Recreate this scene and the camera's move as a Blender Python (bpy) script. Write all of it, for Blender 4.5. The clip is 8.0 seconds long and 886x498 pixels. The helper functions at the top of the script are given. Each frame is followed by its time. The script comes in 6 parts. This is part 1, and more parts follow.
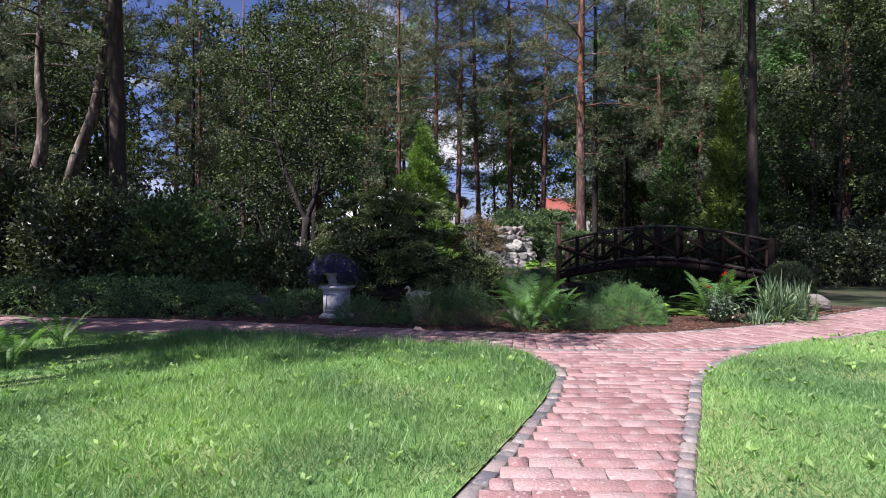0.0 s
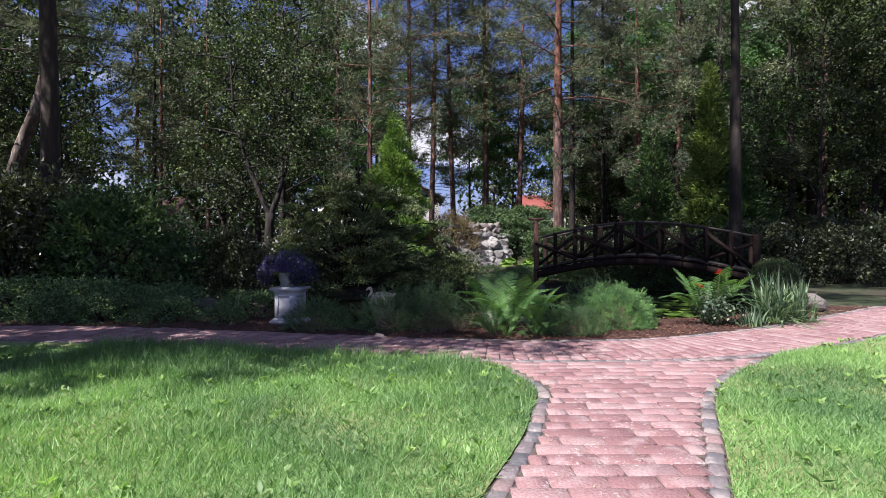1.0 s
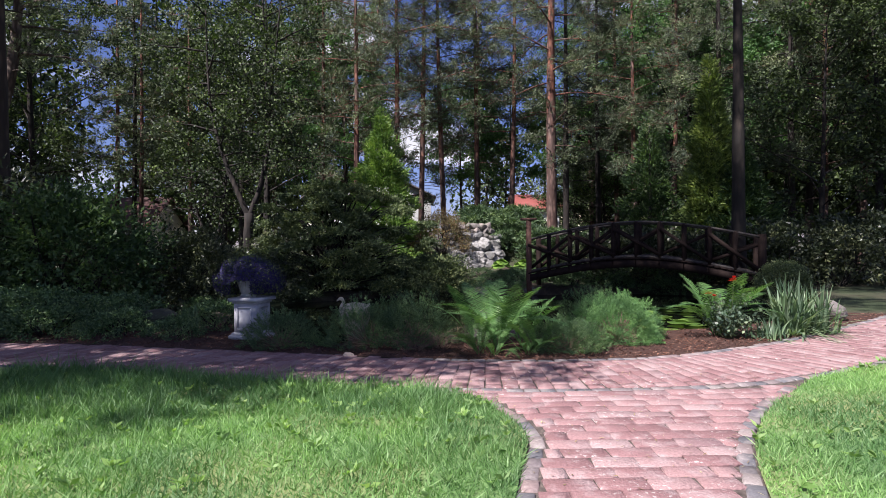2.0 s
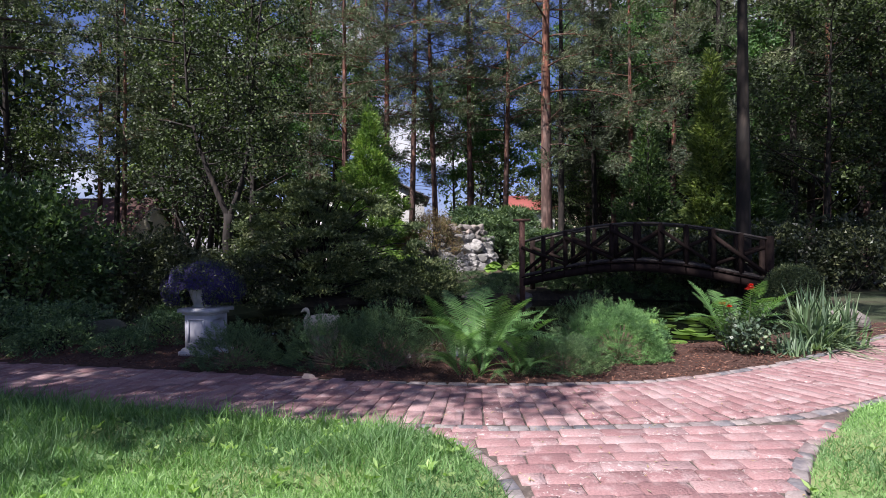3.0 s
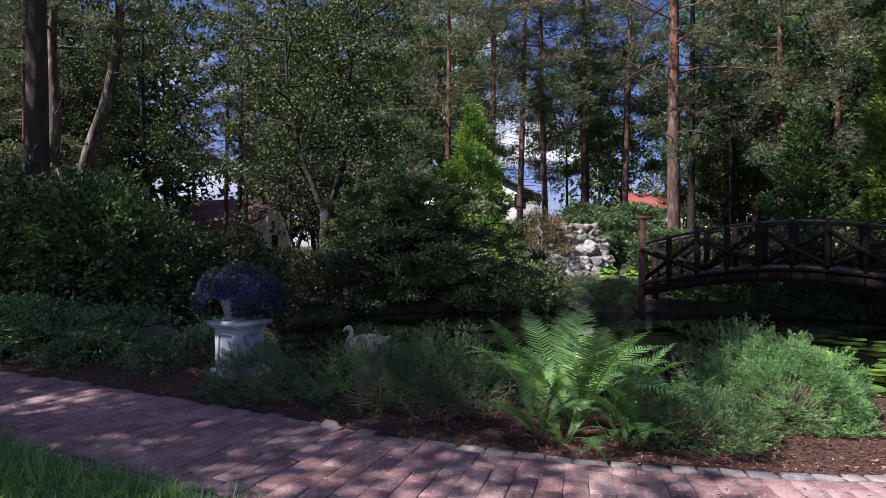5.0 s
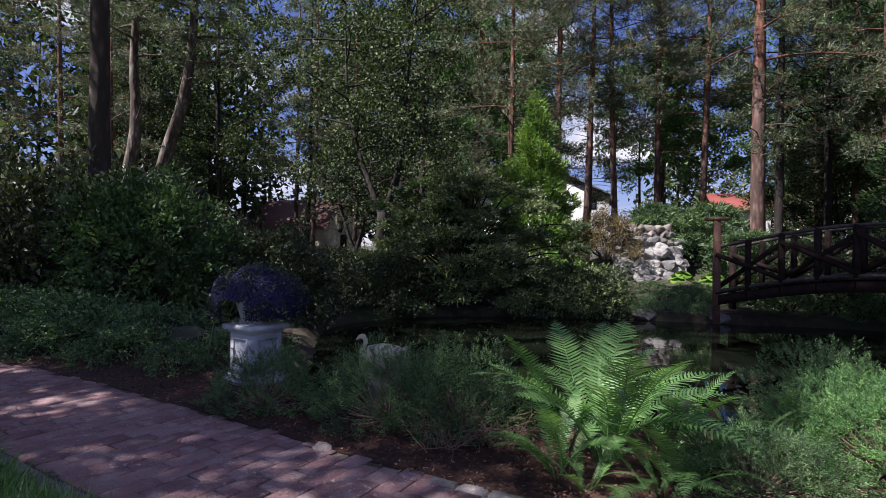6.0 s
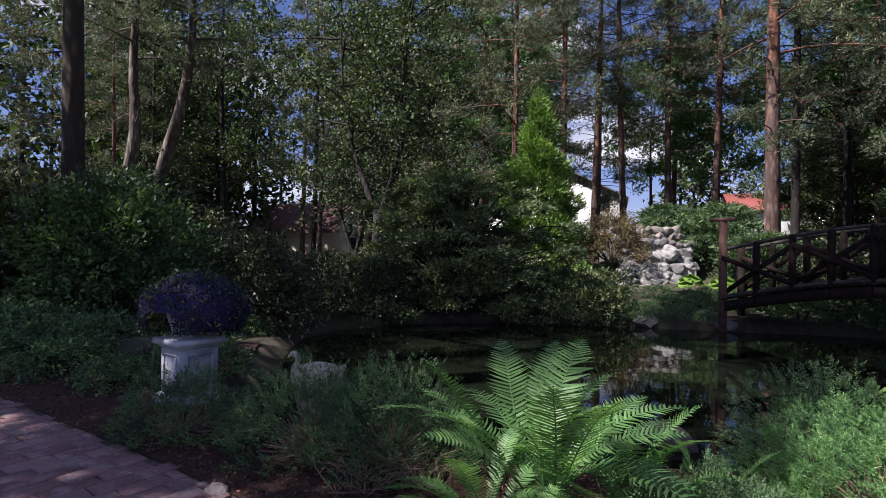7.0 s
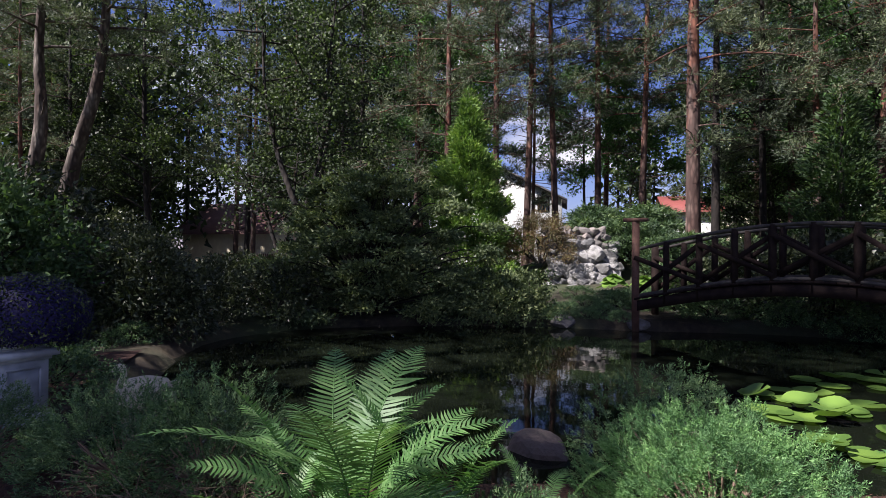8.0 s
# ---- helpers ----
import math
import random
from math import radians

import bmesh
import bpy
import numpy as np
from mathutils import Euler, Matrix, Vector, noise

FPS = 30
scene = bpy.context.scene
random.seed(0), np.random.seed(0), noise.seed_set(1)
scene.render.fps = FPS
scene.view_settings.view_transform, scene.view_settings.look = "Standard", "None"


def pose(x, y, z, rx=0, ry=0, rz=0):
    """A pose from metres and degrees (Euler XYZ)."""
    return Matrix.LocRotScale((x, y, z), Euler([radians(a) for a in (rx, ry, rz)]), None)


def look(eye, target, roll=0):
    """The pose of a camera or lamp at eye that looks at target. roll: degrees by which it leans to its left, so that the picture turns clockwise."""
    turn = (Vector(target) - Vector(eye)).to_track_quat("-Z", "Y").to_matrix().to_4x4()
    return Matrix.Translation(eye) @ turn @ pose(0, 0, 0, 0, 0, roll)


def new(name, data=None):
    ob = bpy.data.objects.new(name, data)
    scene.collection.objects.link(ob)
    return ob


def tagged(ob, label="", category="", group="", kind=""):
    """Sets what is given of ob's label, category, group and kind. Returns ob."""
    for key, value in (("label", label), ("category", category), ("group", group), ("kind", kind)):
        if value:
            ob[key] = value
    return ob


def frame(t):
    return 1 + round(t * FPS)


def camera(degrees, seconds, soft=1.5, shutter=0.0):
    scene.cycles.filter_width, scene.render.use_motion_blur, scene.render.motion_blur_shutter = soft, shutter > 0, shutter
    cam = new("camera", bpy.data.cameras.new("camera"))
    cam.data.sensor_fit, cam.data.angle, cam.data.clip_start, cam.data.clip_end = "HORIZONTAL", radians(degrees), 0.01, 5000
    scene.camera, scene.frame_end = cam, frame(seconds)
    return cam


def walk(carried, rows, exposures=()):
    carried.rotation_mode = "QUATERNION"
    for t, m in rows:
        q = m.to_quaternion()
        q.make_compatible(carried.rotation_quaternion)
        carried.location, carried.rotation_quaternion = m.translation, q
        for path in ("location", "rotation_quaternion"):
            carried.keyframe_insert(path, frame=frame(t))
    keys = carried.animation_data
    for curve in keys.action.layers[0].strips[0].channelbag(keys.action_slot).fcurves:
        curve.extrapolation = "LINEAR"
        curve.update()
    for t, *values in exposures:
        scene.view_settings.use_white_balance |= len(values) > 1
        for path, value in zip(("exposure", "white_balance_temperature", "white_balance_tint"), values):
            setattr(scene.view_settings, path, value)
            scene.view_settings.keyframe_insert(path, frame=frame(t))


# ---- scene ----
cam = camera(77.5, 8.0, 0.5)
PATH = [
    (0, (-0.018, -0.036, 1.227), (-0.025, 1.964, 1.218), -0.1),
    (0.5, (0.056, 0.468, 1.208), (0.089, 2.468, 1.196), -0.2),
    (1, (0.131, 0.934, 1.19), (0.209, 2.932, 1.175), -0.2),
    (1.2, (0.197, 1.106, 1.197), (0.269, 3.104, 1.182), -0.1),
    (2.3, (0.385, 2.114, 1.262), (0.501, 4.111, 1.245), -0.5),
    (2.5, (0.428, 2.278, 1.255), (0.549, 4.274, 1.242), -0.5),
    (3, (0.583, 2.705, 1.275), (0.7, 4.701, 1.264), -0.4),
    (3.5, (0.72, 3.13, 1.265), (0.814, 5.128, 1.257), -0.5),
    (4, (0.824, 3.537, 1.285), (0.858, 5.536, 1.277), -0.4),
    (4.5, (0.914, 3.948, 1.307), (0.777, 5.943, 1.298), -0.2),
    (5, (0.983, 4.322, 1.3), (0.683, 6.3, 1.29), 0.1),
    (5.2, (1.015, 4.457, 1.312), (0.665, 6.427, 1.302), 0.1),
    (6.3, (1.395, 5.156, 1.31), (0.799, 7.065, 1.305), 0.8),
    (6.5, (1.46, 5.317, 1.317), (0.852, 7.223, 1.315), 0.7),
    (7, (1.67, 5.63, 1.339), (1.062, 7.536, 1.339), 0.5),
    (7.5, (1.944, 5.891, 1.342), (1.378, 7.81, 1.344), 0.4),
    (8, (2.248, 6.115, 1.328), (1.815, 8.068, 1.335), 0.3),
]
walk(cam, [(t, look(eye, target, roll)) for t, eye, target, roll in PATH], [(0, 1.19, 6450, 14), (8, 1.19, 6450, 14)])

# ---- world, sun, exposure ----
SUN_FROM = Vector((-0.78, -0.62, 0.0)).normalized()
SUN_ELEV = 52.0
world = bpy.data.worlds.new("world")
scene.world = world
world.use_nodes = True
wn = world.node_tree
sky = wn.nodes.new("ShaderNodeTexSky")
sky.sky_type, sky.sun_disc = "NISHITA", False
sky.sun_elevation = radians(SUN_ELEV)
sky.sun_rotation = math.atan2(SUN_FROM.x, SUN_FROM.y)
sky.air_density, sky.dust_density, sky.ozone_density = 1.0, 0.3, 6.0
wtc = wn.nodes.new("ShaderNodeTexCoord")
wmap = wn.nodes.new("ShaderNodeMapping")
wmap.inputs["Scale"].default_value = (1.0, 1.0, 2.6)
wnoise = wn.nodes.new("ShaderNodeTexNoise")
wnoise.inputs["Scale"].default_value, wnoise.inputs["Detail"].default_value = 3.2, 7
wramp = wn.nodes.new("ShaderNodeValToRGB")
wramp.color_ramp.elements[0].position, wramp.color_ramp.elements[1].position = 0.52, 0.67
wmix = wn.nodes.new("ShaderNodeMix")
wmix.data_type = "RGBA"
wmix.inputs[7].default_value = (7.5, 7.6, 8.2, 1)
wblue = wn.nodes.new("ShaderNodeMix")
wblue.data_type, wblue.blend_type = "RGBA", "MULTIPLY"
wblue.inputs[0].default_value, wblue.inputs[7].default_value = 1.0, (0.85, 0.74, 0.98, 1)
wn.links.new(wtc.outputs["Generated"], wmap.inputs[0])
wn.links.new(wmap.outputs[0], wnoise.inputs["Vector"])
wn.links.new(wnoise.outputs[0], wramp.inputs[0])
wn.links.new(sky.outputs[0], wblue.inputs[6])
wn.links.new(wblue.outputs[2], wmix.inputs[6])
wn.links.new(wramp.outputs[0], wmix.inputs[0])
wn.links.new(wmix.outputs[2], wn.nodes["Background"].inputs[0])
wn.nodes["Background"].inputs[1].default_value = 0.054
sun_data = bpy.data.lights.new("sun", "SUN")
sun_data.energy, sun_data.angle, sun_data.color = 5.0, radians(0.5), (1.0, 0.96, 0.94)
sun = new("sun", sun_data)
eye_sun = SUN_FROM * math.cos(radians(SUN_ELEV)) + Vector((0, 0, math.sin(radians(SUN_ELEV))))
sun.matrix_world = look(eye_sun * 60, (0, 0, 0))

rng = np.random.default_rng(7)
# unseen trees added out of view, placed by where their shadows fall
UNSEEN_SHADE = [(-9.8, 6.2, "t", 1.0), (-12.5, 7.0, "c", 1.0), (-14.5, 11.0, "c", 1.0), (-9.0, 5.0, "s", 1.0), (-7.7, 4.3, "s", 1.1), (-7.7, 3.8, "s", 1.08), (-10.6, 6.6, "s", 1.1), (-7.6, 2.9, "n", 1.25), (-3.75, 3.7, "k", 1.0),
         (-9.6, 4.3, "f", 1.0), (-10.4, 5.0, "s", 1.0), (-8.3, 3.3, "f", 1.0), (-11.0, 4.3, "f", 1.1), (-7.9, 3.9, "f", 0.86), (-8.9, 0.8, "q", 1.0), (-9.5, 1.35, "q", 1.0), (-8.3, 1.45, "q", 1.0), (-6.3, 3.1, "g", 1.0), (-5.8, 5.2, "t", 1.27), (-7.5, 6.1, "t", 1.2)]


# ---- materials ----
def nodes_of(name):
    m = bpy.data.materials.new(name)
    m.use_nodes = True
    t = m.node_tree
    return m, t, t.nodes["Principled BSDF"]


def ramp(t, stops):
    r = t.nodes.new("ShaderNodeValToRGB")
    e = r.color_ramp.elements
    while len(e) < len(stops):
        e.new(0.5)
    for k, (p, c) in zip(e, stops):
        k.position, k.color = p, (*c, 1)
    return r


def tex(t, kind, scale, detail=4, coord="Object", rough=0.55):
    tc = t.nodes.new("ShaderNodeTexCoord")
    n = t.nodes.new(kind)
    n.inputs["Scale"].default_value = scale
    if kind == "ShaderNodeTexNoise":
        n.inputs["Detail"].default_value, n.inputs["Roughness"].default_value = detail, rough
    t.links.new(tc.outputs[coord], n.inputs["Vector"])
    return n


def mixcol(t, a, b, fac, mode="MIX"):
    m = t.nodes.new("ShaderNodeMix")
    m.data_type, m.blend_type = "RGBA", mode
    for s, v in ((m.inputs[0], fac), (m.inputs[6], a), (m.inputs[7], b)):
        if hasattr(v, "is_output"):
            t.links.new(v, s)
        elif isinstance(v, tuple):
            s.default_value = (*v, 1)
        else:
            s.default_value = v
    return m.outputs[2]


def bump(t, bsdf, height, strength, dist):
    b = t.nodes.new("ShaderNodeBump")
    b.inputs["Strength"].default_value, b.inputs["Distance"].default_value = strength, dist
    t.links.new(height, b.inputs["Height"])
    t.links.new(b.outputs[0], bsdf.inputs["Normal"])


def surface(name, stops, scale, rough=0.8, big=None, bigscale=0.6, grain=30, relief=0.4, dist=0.01, coord="Object"):
    """A mottled surface: a fine noise through colour stops, large stains, and a grain in relief."""
    m, t, b = nodes_of(name)
    n1 = tex(t, "ShaderNodeTexNoise", scale, 6, coord)
    col = ramp(t, stops)
    t.links.new(n1.outputs[0], col.inputs[0])
    out = col.outputs[0]
    if big:
        n2 = tex(t, "ShaderNodeTexNoise", bigscale, 3, coord)
        f = ramp(t, [(0.42, (0, 0, 0)), (0.62, (1, 1, 1))])
        t.links.new(n2.outputs[0], f.inputs[0])
        out = mixcol(t, out, big, f.outputs[0])
    t.links.new(out, b.inputs["Base Color"])
    b.inputs["Roughness"].default_value = rough
    n3 = tex(t, "ShaderNodeTexNoise", grain, 5, coord, 0.65)
    bump(t, b, n3.outputs[0], relief, dist)
    return m


def leafy(name, dark, mid, light, rough=0.5, through_light=0.35, patch=0.5):
    """Leaves: each leaf its own shade, larger patches of lighter growth, light passing through."""
    m, t, b = nodes_of(name)
    geo = t.nodes.new("ShaderNodeNewGeometry")
    r = ramp(t, [(0.0, dark), (0.55, mid), (1.0, light)])
    t.links.new(geo.outputs["Random Per Island"], r.inputs[0])
    n = tex(t, "ShaderNodeTexNoise", patch, 2)
    f = ramp(t, [(0.4, (0.55, 0.6, 0.62)), (0.65, (1.2, 1.15, 1.0))])
    t.links.new(n.outputs[0], f.inputs[0])
    col = mixcol(t, r.outputs[0], f.outputs[0], 1.0, "MULTIPLY")
    t.links.new(col, b.inputs["Base Color"])
    b.inputs["Roughness"].default_value = rough
    b.inputs["Specular IOR Level"].default_value = 0.35
    tr = t.nodes.new("ShaderNodeBsdfTranslucent")
    warm = mixcol(t, col, (1.15, 1.3, 0.65), 1.0, "MULTIPLY")
    t.links.new(warm, tr.inputs[0])
    mx = t.nodes.new("ShaderNodeMixShader")
    mx.inputs[0].default_value = through_light
    t.links.new(b.outputs[0], mx.inputs[1])
    t.links.new(tr.outputs[0], mx.inputs[2])
    t.links.new(mx.outputs[0], t.nodes["Material Output"].inputs[0])
    return m


def barky(name, low, high, light, change=(3.0, 6.0), scale=8):
    """Bark in upright plates; its colour changes with height up the trunk as a pine's does."""
    m, t, b = nodes_of(name)
    tc = t.nodes.new("ShaderNodeTexCoord")
    mp = t.nodes.new("ShaderNodeMapping")
    mp.inputs["Scale"].default_value = (1, 1, 0.3)
    t.links.new(tc.outputs["Object"], mp.inputs[0])
    v = t.nodes.new("ShaderNodeTexVoronoi")
    v.inputs["Scale"].default_value = scale
    t.links.new(mp.outputs[0], v.inputs["Vector"])
    n = t.nodes.new("ShaderNodeTexNoise")
    n.inputs["Scale"].default_value, n.inputs["Detail"].default_value = 3.5, 7
    t.links.new(mp.outputs[0], n.inputs["Vector"])
    sep = t.nodes.new("ShaderNodeSeparateXYZ")
    t.links.new(tc.outputs["Object"], sep.inputs[0])
    mr = t.nodes.new("ShaderNodeMapRange")
    mr.inputs[1].default_value, mr.inputs[2].default_value = change
    t.links.new(sep.outputs[2], mr.inputs[0])
    base = mixcol(t, low, high, mr.outputs[0])
    f = ramp(t, [(0.45, (0, 0, 0)), (0.62, (1, 1, 1))])
    t.links.new(n.outputs[0], f.inputs[0])
    col = mixcol(t, base, light, f.outputs[0])
    g = ramp(t, [(0.05, (1, 1, 1)), (0.5, (0.22, 0.20, 0.20))])
    t.links.new(v.outputs[0], g.inputs[0])
    col = mixcol(t, col, g.outputs[0], 0.85, "MULTIPLY")
    t.links.new(col, b.inputs["Base Color"])
    b.inputs["Roughness"].default_value = 0.9
    bump(t, b, v.outputs[0], 0.7, 0.03)
    return m


def pieces(name, stops, scale, wear, rough=0.85, relief=0.5, dist=0.006, flecks=0.0):
    """Bricks, setts and stones: each piece its own tone, worn paler in patches."""
    m, t, b = nodes_of(name)
    info = t.nodes.new("ShaderNodeObjectInfo")
    geo = t.nodes.new("ShaderNodeNewGeometry")
    add = t.nodes.new("ShaderNodeMath")
    add.operation = "ADD"
    t.links.new(info.outputs["Random"], add.inputs[0])
    t.links.new(geo.outputs["Random Per Island"], add.inputs[1])
    fr = t.nodes.new("ShaderNodeMath")
    fr.operation = "FRACT"
    t.links.new(add.outputs[0], fr.inputs[0])
    r = ramp(t, stops)
    t.links.new(fr.outputs[0], r.inputs[0])
    n = t.nodes.new("ShaderNodeTexNoise")
    n.inputs["Scale"].default_value, n.inputs["Detail"].default_value = scale, 7
    t.links.new(geo.outputs["Position"], n.inputs["Vector"])
    f = ramp(t, [(0.50, (0, 0, 0)), (0.68, (0.8, 0.8, 0.8))])
    t.links.new(n.outputs[0], f.inputs[0])
    col = mixcol(t, r.outputs[0], wear, f.outputs[0])
    n2 = t.nodes.new("ShaderNodeTexNoise")
    n2.inputs["Scale"].default_value, n2.inputs["Detail"].default_value = scale * 9, 4
    t.links.new(geo.outputs["Position"], n2.inputs["Vector"])
    d = ramp(t, [(0.3, (0.72, 0.7, 0.7)), (0.6, (1, 1, 1))])
    t.links.new(n2.outputs[0], d.inputs[0])
    col = mixcol(t, col, d.outputs[0], 0.9, "MULTIPLY")
    if flecks:
        n3 = t.nodes.new("ShaderNodeTexNoise")
        n3.inputs["Scale"].default_value, n3.inputs["Detail"].default_value, n3.inputs["Roughness"].default_value = 26, 6, 0.7
        n4 = t.nodes.new("ShaderNodeTexNoise")
        n4.inputs["Scale"].default_value, n4.inputs["Detail"].default_value = 3.2, 3
        for q in (n3, n4):
            t.links.new(geo.outputs["Position"], q.inputs["Vector"])
        f3, f4 = ramp(t, [(0.56, (0, 0, 0)), (0.62, (1, 1, 1))]), ramp(t, [(0.45, (0, 0, 0)), (0.62, (1, 1, 1))])
        t.links.new(n3.outputs[0], f3.inputs[0])
        t.links.new(n4.outputs[0], f4.inputs[0])
        lime = mixcol(t, f3.outputs[0], f4.outputs[0], 1.0, "MULTIPLY")
        fm = t.nodes.new("ShaderNodeMath")
        fm.operation = "MULTIPLY"
        fm.inputs[1].default_value = flecks
        t.links.new(lime, fm.inputs[0])
        col = mixcol(t, col, (0.46, 0.40, 0.38), fm.outputs[0])
    t.links.new(col, b.inputs["Base Color"])
    b.inputs["Roughness"].default_value = rough
    bump(t, b, n2.outputs[0], relief, dist)
    return m


